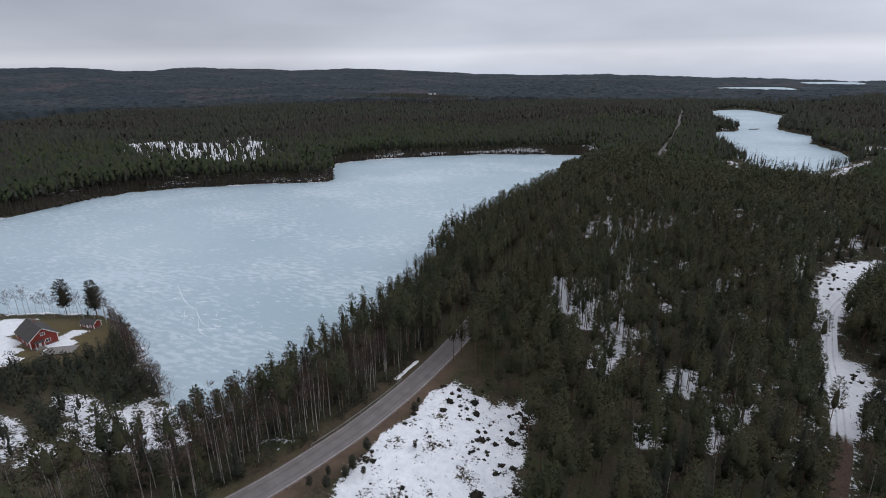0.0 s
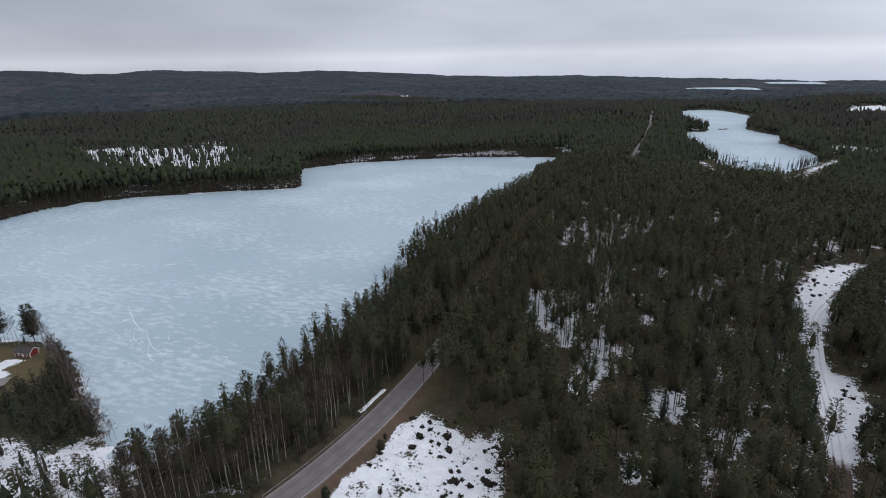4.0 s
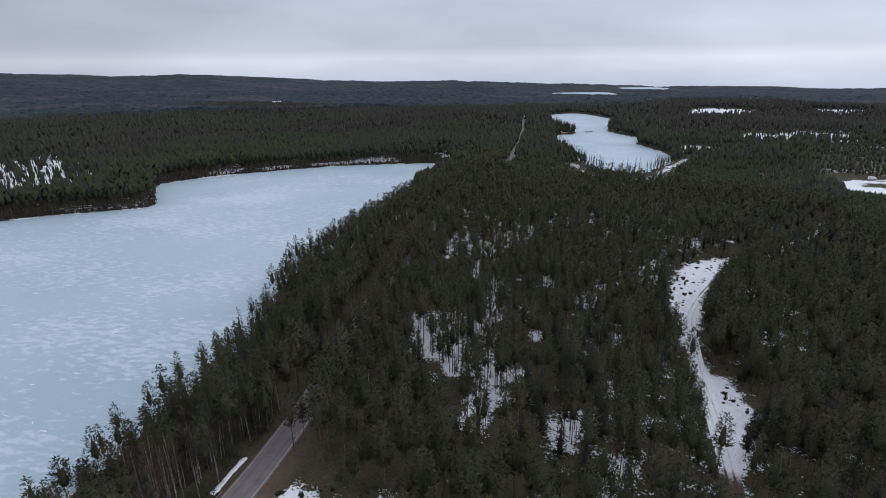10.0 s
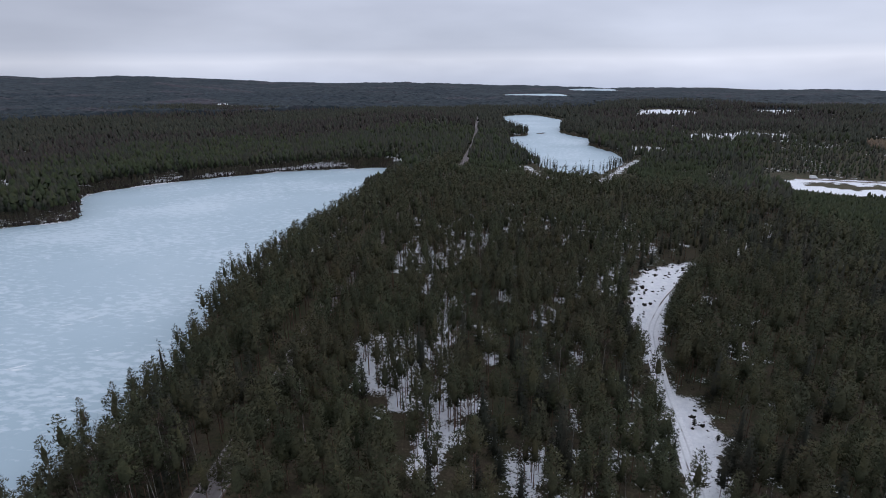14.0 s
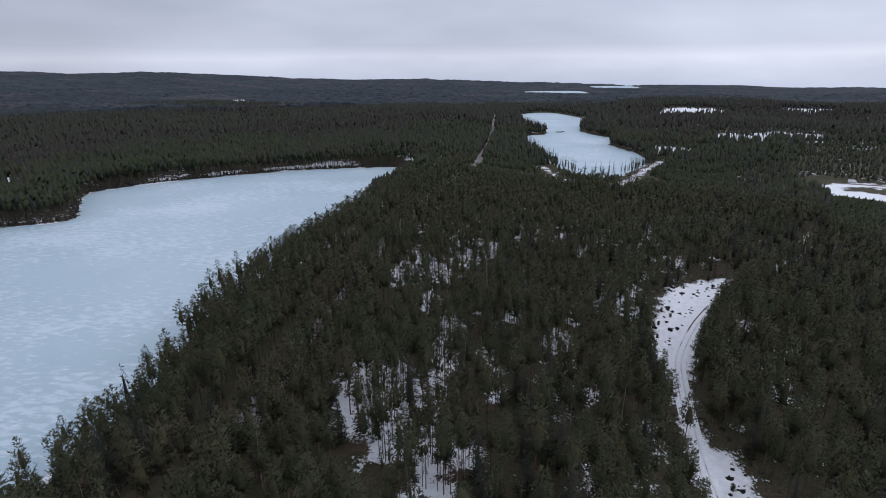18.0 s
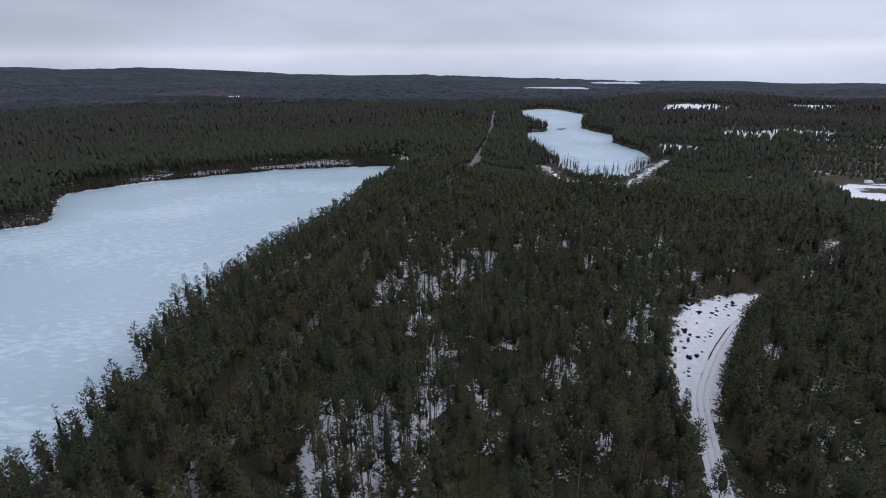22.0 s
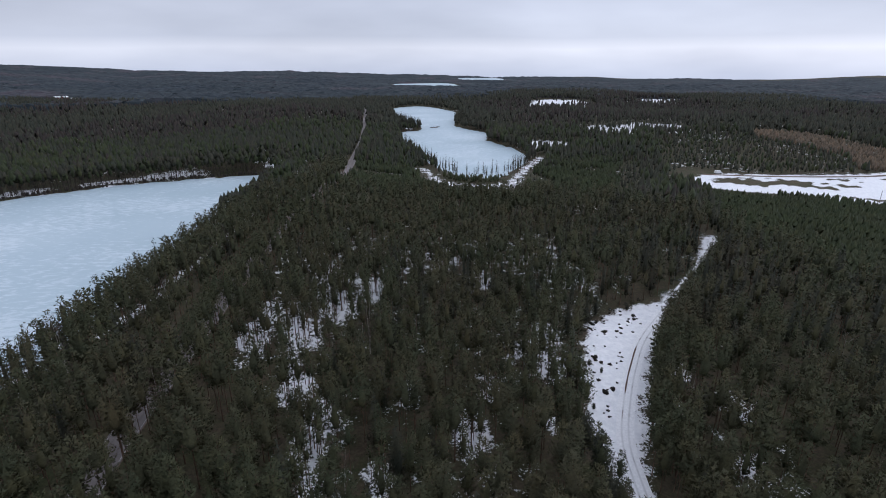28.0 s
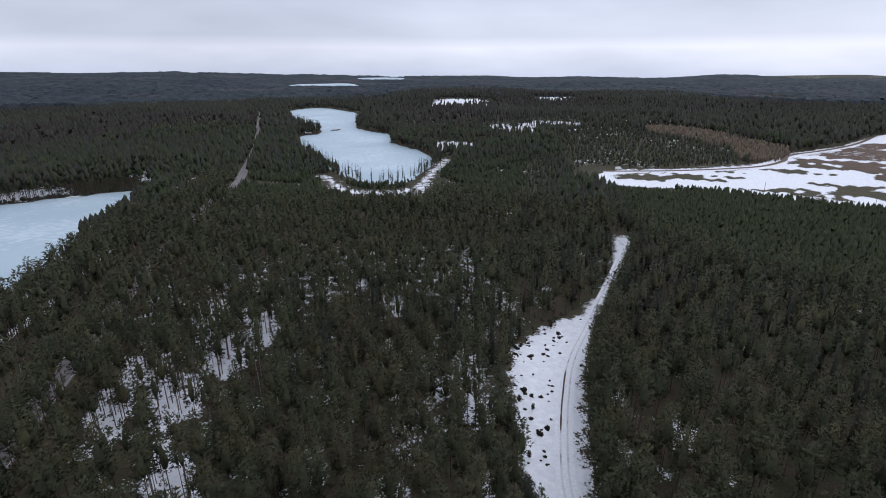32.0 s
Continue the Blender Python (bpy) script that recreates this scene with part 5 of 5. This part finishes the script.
# pines close along the forest track
line = along(TRACK, 2.9)
go = np.gradient(line, axis=0)
go /= np.linalg.norm(go, axis=1)[:, None]
rgk = np.random.default_rng(53)
for lo, hi, gap, size, seed in ((296, 372, 5.4, (0.6, 0.8), 101), (198, 296, 6.4, (0.75, 0.95), 102), (190, 290, 9.6, (0.85, 1.05), 103)):
    s = (line[:, 1] > lo) & (line[:, 1] < hi)
    n = int(s.sum())
    ex, ey = line[s, 0] + go[s, 1] * gap + rgk.normal(0, 0.5, n), line[s, 1] - go[s, 0] * gap + rgk.normal(0, 0.5, n)
    ok = sdf(TRACK_CLEARING, ex, ey) > 0.3
    planted("pine_wood", PINES_B, ex[ok], ey[ok], MATS[0], "pines close along the forest track", size, seed=seed)

# ---------------------------------------------------------------- house and yard on the point
def gabled(name, label, cat, x, y, turn, L, W, wall_h, ridge_h, windows, door, chimney, roof_mat, overhang=0.6, wall_mat=None):
    """A board house: long along its own x, gables at its ends."""
    z = float(np.min(height(np.array([x - W / 2, x + W / 2]), np.array([y, y])))) + 0.1
    boards = wall_mat or RED_BOARD
    ob = tagged(new(name), label, cat)
    ob.matrix_basis = pose(x, y, z, 0, 0, turn)
    part("foundation", boxed(-L / 2 - 0.05, -W / 2 - 0.05, -0.8, L / 2 + 0.05, W / 2 + 0.05, 0.35), STONE, ob)
    for s in (-1, 1):
        part("wall", boxed(-L / 2, s * W / 2 - 0.1, 0.35, L / 2, s * W / 2 + 0.1, wall_h), boards, ob)
        bm = bmesh.new()
        x0 = s * L / 2
        pts = [(-W / 2 + 0.1, 0.35), (W / 2 - 0.1, 0.35), (W / 2 - 0.1, wall_h), (0, ridge_h - 0.12), (-W / 2 + 0.1, wall_h)]
        a = [bm.verts.new((x0 - 0.1, p, q)) for p, q in pts]
        b = [bm.verts.new((x0 + 0.1, p, q)) for p, q in pts]
        bm.faces.new(a[::-1])
        bm.faces.new(b)
        for k in range(5):
            bm.faces.new((a[k], a[(k + 1) % 5], b[(k + 1) % 5], b[k]))
        part("gable_wall", bm, boards, ob)
        slope = (ridge_h - wall_h) / (W / 2)
        bm = bmesh.new()
        e = W / 2 + overhang
        quad = [(-L / 2 - overhang, 0, ridge_h), (L / 2 + overhang, 0, ridge_h), (L / 2 + overhang, s * e, ridge_h - slope * e), (-L / 2 - overhang, s * e, ridge_h - slope * e)]
        lo = [bm.verts.new(p) for p in quad]
        hi = [bm.verts.new((p[0], p[1], p[2] + 0.16)) for p in quad]
        bm.faces.new(lo)
        bm.faces.new(hi[::-1])
        for k in range(4):
            bm.faces.new((lo[k], hi[k], hi[(k + 1) % 4], lo[(k + 1) % 4]))
        bmesh.ops.recalc_face_normals(bm, faces=bm.faces)
        part("roof_slope", bm, roof_mat, ob)
        for g in (-1, 1):
            bm = bmesh.new()
            rod(bm, (g * (L / 2 + overhang + 0.02), 0, ridge_h + 0.02), (g * (L / 2 + overhang + 0.02), s * e, ridge_h - slope * e + 0.02), 0.11, 0.11, 4)
            part("bargeboard", bm, WHITE_TRIM, ob, "white painted bargeboard")
            part("corner_board", boxed(g * L / 2 - 0.14, s * W / 2 - 0.14, 0.36, g * L / 2 + 0.14, s * W / 2 + 0.14, wall_h - 0.02, 0.02), WHITE_TRIM, ob)
    for side, at, sill, w, h in windows:
        win = part("window", window_frame(side, at, sill, w, h, L, W), WHITE_TRIM, ob, "white framed window")
        part("pane", window_pane(side, at, sill, w, h, L, W), GLASS, win, "dark glass pane")
    side, at, w, h = door
    part("door", window_pane(side, at, 0.4, w, h, L, W, 0.16), WHITE_TRIM, ob, "white panel door")
    if chimney:
        part("chimney", boxed(chimney[0] - 0.4, chimney[1] - 0.4, ridge_h - 1.2, chimney[0] + 0.4, chimney[1] + 0.4, ridge_h + 1.1, 0.03), BRICK, ob)
    return ob


def spot(side, at, out, L, W):
    """Placement on a side: e, w gables; n, s long walls."""
    return {"e": (L / 2 + out, at, 0), "w": (-L / 2 - out, at, 0), "n": (at, W / 2 + out, 1), "s": (at, -W / 2 - out, 1)}[side]


def window_frame(side, at, sill, w, h, L, W):
    bm = bmesh.new()
    cx, cy, lies = spot(side, at, 0.12, L, W)
    for a0, a1, z0, z1 in ((-w / 2 - 0.12, w / 2 + 0.12, -0.12, 0), (-w / 2 - 0.12, w / 2 + 0.12, h, h + 0.12), (-w / 2 - 0.12, -w / 2, 0, h), (w / 2, w / 2 + 0.12, 0, h), (-0.04, 0.04, 0, h)):
        if lies:
            box(bm, cx + a0, cy - 0.06, sill + z0, cx + a1, cy + 0.06, sill + z1)
        else:
            box(bm, cx - 0.06, cy + a0, sill + z0, cx + 0.06, cy + a1, sill + z1)
    return bm


def window_pane(side, at, sill, w, h, L, W, thick=0.1):
    cx, cy, lies = spot(side, at, 0.08, L, W)
    if lies:
        return boxed(cx - w / 2, cy - thick / 2, sill, cx + w / 2, cy + thick / 2, sill + h)
    return boxed(cx - thick / 2, cy - w / 2, sill, cx + thick / 2, cy + w / 2, sill + h)


house = gabled("house", "red board house with dark roof and white trim by the lake", "house", -214.8, 112.6, -14, 14.5, 9.2, 3.8, 7.4,
               [("e", 1.2, 1.3, 1.6, 1.2), ("e", 0.0, 4.6, 1.3, 1.0), ("s", 3.6, 1.3, 1.4, 1.2), ("s", -0.5, 1.3, 1.4, 1.2), ("n", 2.5, 1.3, 1.4, 1.2)], ("e", -1.6, 0.95, 2.1), (-1.5, 0.6), ROOF)
porch = part("porch_roof", boxed(7.4, -3.6, 2.75, 9.6, -0.4, 2.92), ROOF, house, "dark porch roof")
for py in (-3.4, -0.6):
    part("porch_post", boxed(9.3, py - 0.08, -0.2, 9.46, py + 0.08, 2.75), WHITE_TRIM, house, "white porch post")
part("porch_deck", boxed(7.4, -3.7, -0.2, 9.9, -0.3, 0.4), DECK, house)
gabled("garden_shed", "small red shed with dark roof and white windows", "shed", -207.5, 129.2, 10, 6.4, 3.6, 2.3, 3.5, [("s", -1.6, 0.9, 0.9, 0.8), ("s", 1.7, 0.9, 0.9, 0.8)], ("s", 0.1, 0.85, 1.8), None, ROOF, 0.4)

terrace = tagged(new("terrace"), "grey board terrace on posts beside the house", "terrace")
terrace.matrix_basis = pose(-197.5, 110, float(height(np.array([-197.5]), np.array([110.0]))[0]) + 0.1, 0, 0, 32)
for k in range(22):
    part("deck_board", boxed(-5.5 + k * 0.5, -3, 0.5, -5.04 + k * 0.5, 3, 0.56), DECK, terrace)
for px in (-5.2, 0, 5.2):
    for py in (-2.7, 2.7):
        part("post", boxed(px - 0.08, py - 0.08, -0.4, px + 0.08, py + 0.08, 0.5), POLE, terrace)

rgy = np.random.default_rng(77)


def lone_tree(k, x, y, scale, label, wide=1.0):
    trunk_me, crown_me = MASTERS[k][rgy.integers(0, len(MASTERS[k]))]
    tree = tagged(new(NAMES[k][0]), label, NAMES[k][2])
    tree.matrix_basis = pose(x, y, float(height(np.array([x]), np.array([y]))[0]), 0, 0, rgy.uniform(0, 360)) @ Matrix.Diagonal((scale * wide, scale * wide, scale, 1))
    mesh_part("trunk", trunk_me, tree)
    mesh_part("crown", crown_me, tree)


for x, y, s in ((-228.5, 133.0, 1.0), (-216.5, 138.0, 0.95), (-214.5, 137.0, 0.8)):
    lone_tree(3, x, y, s, "broad old pine on the lake shore by the yard", 1.2)
for k in range(26):
    x = -262 + k * 2.35 + rgy.uniform(-0.8, 0.8)
    y = np.interp(x, [-262, -240, -211, -182], [122, 131, 138, 128]) - rgy.uniform(0.5, 2.0)
    lone_tree(2, x, y, rgy.uniform(0.65, 0.95), "bare shore birch beside the yard")
for k in range(110):
    q = rgy.uniform(0, 1)
    x, y = -200 + 70 * q + rgy.uniform(-2, 2), 136 - 33 * q + rgy.uniform(-4.5, -0.3)
    lone_tree(2, x, y, rgy.uniform(0.5, 0.9) * (1 - 0.35 * q), "bare alder and birch scrub on the point")

# ---------------------------------------------------------------- along the road
rail_line = along([(-63.9, 85.5), (-61.3, 93.5), (-59.6, 100), (-58.2, 106), (-56.8, 113), (-55.9, 119.5)], 1.0)
rail = tagged(new("guard_rail"), "galvanised steel guard rail on posts beside the road", "guard rail")
v, f = ribbon(rail_line, [-0.06, -0.05, 0.0, -0.04, 0.0, -0.05], [0.50, 0.58, 0.63, 0.68, 0.73, 0.81])
beam = mesh_part("beam", mesh_of("beam", v, f, [STEEL]), rail)
for k in range(0, len(rail_line), 4):
    x, y = rail_line[k]
    z = float(height(np.array([x]), np.array([y]))[0])
    part("post", boxed(x - 0.16, y - 0.06, z - 0.5, x - 0.06, y + 0.06, z + 0.78), STEEL, rail)
for y0 in (72, 84.5, 97, 109.5, 122, 134):
    x = float(road_x(y0)) + 4.3
    z = float(height(np.array([x]), np.array([y0]))[0])
    mark = tagged(new("delineator_post"), "thin dark roadside marker post with reflector", "marker post", "posts along the road")
    mark.matrix_basis = pose(x, y0, z)
    part("stake", rod(bmesh.new(), (0, 0, -0.2), (0, 0, 1.0), 0.05, 0.045), TYRE, mark)
    part("reflector", boxed(-0.055, -0.06, 0.78, 0.055, -0.045, 0.92), WHITE_TRIM, mark, "white reflector")

# ---------------------------------------------------------------- heather, juniper and saplings in the clearings
def mound(seed, r, h, n):
    rg = np.random.default_rng(seed)
    a, q = rg.uniform(0, math.tau, n), np.sqrt(rg.uniform(0, 1, n))
    base = np.c_[0.7 * r * q * np.cos(a), 0.7 * r * q * np.sin(a), np.full(n, -0.05)]
    aim = np.c_[np.cos(a) * q, np.sin(a) * q, rg.uniform(0.5, 1.3, n)]
    v1, f1 = kites(rg, base, aim, h * rg.uniform(0.6, 1.1, n), np.full(n, 0.2 * r + 0.05), rg.uniform(-0.1, 0.1, n))
    v2, f2 = core(seed, -0.1, 0.9 * h, 0.95 * r, ([0, 0.4, 1], [1.0, 0.8, 0.1]), 6, 3)
    return np.concatenate([v1, v2]), np.concatenate([f1, f2 + len(v1)])


HEATH_MESHES = [mesh_of("heather_clump", *mound(k, r, h, 26), [HEATH]) for k, r, h in ((1, 0.55, 0.4), (2, 0.8, 0.45), (3, 0.4, 0.5), (4, 1.0, 0.5), (5, 0.65, 0.6))]


def clump(x, y, s, label, group, up=1.0, name="heather_clump"):
    ob = tagged(new(name, HEATH_MESHES[rgy.integers(0, 5)]), label, "shrub", group)
    ob.matrix_basis = pose(x, y, float(height(np.array([x]), np.array([y]))[0]) - 0.02, 0, 0, rgy.uniform(0, 360)) @ Matrix.Diagonal((s * rgy.uniform(0.8, 1.3), s, s * up * rgy.uniform(0.7, 1.2), 1))


cx = rgy.uniform(-54, -10, 1500)
cy = rgy.uniform(52, 126, 1500)
inside = sdf(SNOW_CLEARING, cx, cy) < -0.6
more = rgy.uniform(0, 1, 1500) < 0.08 + 0.8 * smooth(0.5, 0.75, wave(cx, cy, 6, 71)) + 0.3 * smooth(92, 112, cy + 0.5 * cx + 18)
picked = np.where(inside & more)[0][:280]
for i in picked:
    clump(cx[i], cy[i], 0.35 + 1.5 * rgy.uniform(0, 1) ** 2.2, "dark brown heather clump poking through old snow", "heather in the clearing", 0.6)
cx = rgy.uniform(54, 130, 1500)
cy = rgy.uniform(135, 310, 1500)
tline = along(TRACK, 1.0)
near_track = np.min(np.hypot(cx[:, None] - tline[None, :, 0], cy[:, None] - tline[None, :, 1]), 1)
cluster = np.zeros(1500)
for hx0, hy0, r in ((85, 266, 6), (79, 255, 5), (75, 249, 5), (91, 287, 6), (99, 288, 5), (108, 295, 5), (64, 175, 6), (66, 200, 5), (70, 228, 5)):
    cluster = np.maximum(cluster, np.exp(-((cx - hx0) ** 2 + (cy - hy0) ** 2) / r ** 2))
picked = np.where((sdf(TRACK_CLEARING, cx, cy) < -0.3) & (near_track > 3.0) & (rgy.uniform(0, 1, 1500) < 0.16 + 0.9 * cluster))[0][:230]
for i in picked:
    clump(cx[i], cy[i], rgy.uniform(0.3, 0.75) + 1.2 * cluster[i] * rgy.uniform(0, 1) ** 1.5, "dark low shrub in the snow beside the forest track", "shrubs by the track", 1.5, "juniper_shrub")


def sapling(k, x, y, scale, label):
    lone_tree(k, x, y, scale, label, 1.35)


for x, y, s in ((-45.9, 105.7, 0.24), (-50.3, 88.5, 0.26), (-51.2, 83.5, 0.2), (-50.2, 82.0, 0.26), (-47.6, 82.2, 0.16), (-50.6, 79.4, 0.22), (-54.6, 78.7, 0.18), (-56.4, 74.4, 0.2), (-52.6, 75.2, 0.24),
                (-40.7, 94.6, 0.16), (-46.8, 110, 0.14), (66, 172, 0.16), (69.5, 166, 0.14), (66.5, 229, 0.13), (71, 243, 0.15), (78, 262, 0.17), (80, 258, 0.15), (74, 252, 0.14), (110, 300, 0.2)):
    sapling(3, x, y, 0.95 * s, "small bushy conifer sapling growing in the clearing")
for x, y, s in ((61.8, 147.5, 0.62), (65.0, 151, 0.7), (66.5, 147, 0.75), (59.8, 216.5, 0.9), (55, 220, 0.9), (57.5, 205, 0.8), (61.0, 226, 0.75)):
    lone_tree(3, x, y, s, "lone pine leaning over the snowy track", 0.85)
for x, y, s in ((-117.5, 94.5, 0.55), (-114.5, 97.5, 0.7), (-110.5, 101, 0.62), (-107.5, 104.5, 0.78), (-101.5, 110.5, 0.72), (-98.5, 117, 0.8), (-97, 127, 0.8)):
    lone_tree(3, x, y, s, "dark bushy pine at the edge of the ice", 0.95)
for x, y in ((12.3, 280), (14.5, 276.5), (16.0, 281), (-41.5, 246), (-39.5, 250), (-37.8, 245), (7.0, 172), (31, 158)):
    lone_tree(2, x, y, 0.95, "reddish leafless birch among the pines", 1.3)
heap_line = [(-58.0, 118.0), (-57.6, 121.5), (-57.1, 125.5), (-56.3, 130.0)]
v, f = ribbon(along(heap_line, 0.7), [-0.75, -0.35, 0.1, 0.45, 0.7], [-0.06, 0.14, 0.2, 0.1, -0.06])
v[:, :2] += np.random.default_rng(9).normal(0, 0.16, (len(v), 2))
heap_me = mesh_of("snow_bank", v, f, [SNOW])
shade_smooth(heap_me)
tagged(new("snow_bank", heap_me), "ploughed bank of old snow beside the road", "snow bank")

# ---------------------------------------------------------------- field corner, poles, far shore
for x, y, h in ((382, 448, 10.5), (427, 396, 11), (470, 348, 11)):
    pole = tagged(new("utility_pole"), "weathered wooden utility pole with a crossarm", "utility pole", "poles across the field")
    pole.matrix_basis = pose(x, y, float(height(np.array([x]), np.array([float(y)]))[0]), 0, 0, 40)
    part("shaft", rod(bmesh.new(), (0, 0, -0.5), (0, 0, h), 0.16, 0.11, 8), POLE, pole)
    part("crossarm", boxed(-1.1, -0.07, h - 0.7, 1.1, 0.07, h - 0.55, 0.01), POLE, pole)
    for k in (-0.95, 0, 0.95):
        part("insulator", rod(bmesh.new(), (k, 0, h - 0.55), (k, 0, h - 0.3), 0.06, 0.04), STEEL, pole)

van = tagged(new("van"), "white van parked at the corner of the snowy field", "van")
van.matrix_basis = pose(338, 567, float(height(np.array([338.0]), np.array([567.0]))[0]) + 0.15, 0, 0, -14)
part("body", boxed(-3.2, -1.05, 0.4, 2.0, 1.05, 2.7, 0.18), VAN_WHITE, van)
part("bonnet", boxed(1.95, -1.0, 0.4, 3.2, 1.0, 1.5, 0.2), VAN_WHITE, van)
part("windscreen", boxed(1.96, -0.9, 1.6, 2.06, 0.9, 2.4, 0.02), GLASS, van)
for wx in (-2.1, 2.1):
    for wy in (-1.0, 1.0):
        wheel = part("wheel", rod(bmesh.new(), (wx, wy - 0.12, 0.35), (wx, wy + 0.12, 0.35), 0.36, 0.36, 14), TYRE, van)
        part("rim", rod(bmesh.new(), (wx, wy - 0.13, 0.35), (wx, wy + 0.13, 0.35), 0.2, 0.2, 10), STEEL, wheel)

gabled("boathouse", "small dark boathouse with snow on its roof by the far lake", "boathouse", 89, 925, 20, 9, 6, 2.6, 4.2, [("s", -2, 1.0, 1.0, 0.9)], ("s", 1.5, 1.0, 2.0), None, SNOW, 0.5, POLE)
rgb = np.random.default_rng(91)
for k in range(13):
    lone_tree(3, 80 + 1.9 * k + rgb.uniform(-1.5, 1.5), 931 + rgb.uniform(0, 9) - 0.25 * k, rgb.uniform(0.62, 0.95), "dark pine on the narrow spit by the boathouse", 0.8)
for name, x, y, r in (("rocky_islet", 131, 957, 7.0), ("rocky_islet", 137, 962, 4.0)):
    v, f = mound(int(r), r, 1.0, 4)
    v2, f2 = core(int(r) + 40, -0.4, 1.1, r, ([0, 0.5, 1], [1.0, 0.7, 0.2]), 10, 3)
    me = mesh_of(name, np.concatenate([v, v2]), np.concatenate([f, f2 + len(v)]), [STONE])
    tagged(new(name, me), "low rocky islet frozen into the lake", "islet").matrix_basis = pose(x, y, 0.03)
for k in range(9):
    clump(131 + rgy.uniform(-5, 5), 957 + rgy.uniform(-4, 4), 2.2, "bare bush on the frozen islet", "bushes on the islet")
for x, y, turn in ((-668, 1536, 20), (-655, 1545, 70), (-18, 1405, 10)):
    gabled("farmhouse", "distant farmhouse with a snowy roof in a clearing", "house", x, y, turn, 12, 8, 3.5, 6.5, [("s", -3, 1.2, 1.2, 1.2), ("s", 3, 1.2, 1.2, 1.2)], ("s", 0, 1.0, 2.0), None, SNOW)

# wind-drifted snow on a healed crack in the ice, and low drifts about it
rgd = np.random.default_rng(41)
DRIFT = plain("thin_drifted_snow", (0.56, 0.61, 0.64), 0.8, 0, 0.4, 0.12)


def drift(points, wide, label):
    line = along(points, 1.2)
    n = len(line)
    t2 = np.gradient(line, axis=0)
    t2 /= np.linalg.norm(t2, axis=1)[:, None]
    side = np.stack([-t2[:, 1], t2[:, 0]], 1)
    taper = np.sin(np.linspace(0.05, math.pi - 0.05, n)) ** 0.5
    a = line + side * (wide * taper * rgd.uniform(0.35, 1.0, n))[:, None]
    b = line - side * (wide * taper * rgd.uniform(0.35, 1.0, n))[:, None]
    v = np.concatenate([np.c_[a, np.full(n, 0.036)], np.c_[line, 0.05 + 0.05 * taper], np.c_[b, np.full(n, 0.036)]])
    k = np.arange(n - 1)
    f = np.concatenate([np.stack([k + n, k + n + 1, k + 1, k], 1), np.stack([k + 2 * n, k + 2 * n + 1, k + n + 1, k + n], 1)])
    tagged(new("snow_drift", mesh_of("snow_drift", v, f, [DRIFT])), label, "snow drift", "drifts on the ice")


drift([(-210, 176), (-196, 166), (-188, 161.5), (-180, 158)], 0.4, "thin white drift along a healed ice crack")
drift([(-182, 160), (-168, 150), (-157, 146.5)], 0.28, "thin white drift along a healed ice crack")
drift([(-172, 152), (-160, 142), (-147, 141)], 0.22, "thin white drift along a healed ice crack")
drift([(-186, 158), (-174, 146)], 0.2, "thin white drift along a healed ice crack")
for k in range(26):
    x, y = rgd.uniform(-240, -125), rgd.uniform(145, 260)
    if sdf(LAKE_NEAR, np.array([x]), np.array([y]))[0] < -6:
        a = rgd.normal(0.35, 0.35)
        ln = rgd.uniform(3, 8)
        drift([(x, y), (x + 0.5 * ln * math.cos(a) + rgd.normal(0, 0.5), y + 0.5 * ln * math.sin(a)), (x + ln * math.cos(a), y + ln * math.sin(a))], rgd.uniform(0.35, 0.8), "small windblown snow drift on blue-grey ice")

for k in range(24):
    x, y = rgd.normal(-164, 11), rgd.normal(152, 9)
    if sdf(LAKE_NEAR, np.array([x]), np.array([y]))[0] < -6:
        a = rgd.normal(-0.25, 0.35)
        ln = rgd.uniform(2, 5)
        drift([(x, y), (x + 0.5 * ln * math.cos(a), y + 0.5 * ln * math.sin(a) + rgd.normal(0, 0.4)), (x + ln * math.cos(a), y + ln * math.sin(a))], rgd.uniform(0.25, 0.55), "small windblown snow drift on blue-grey ice")
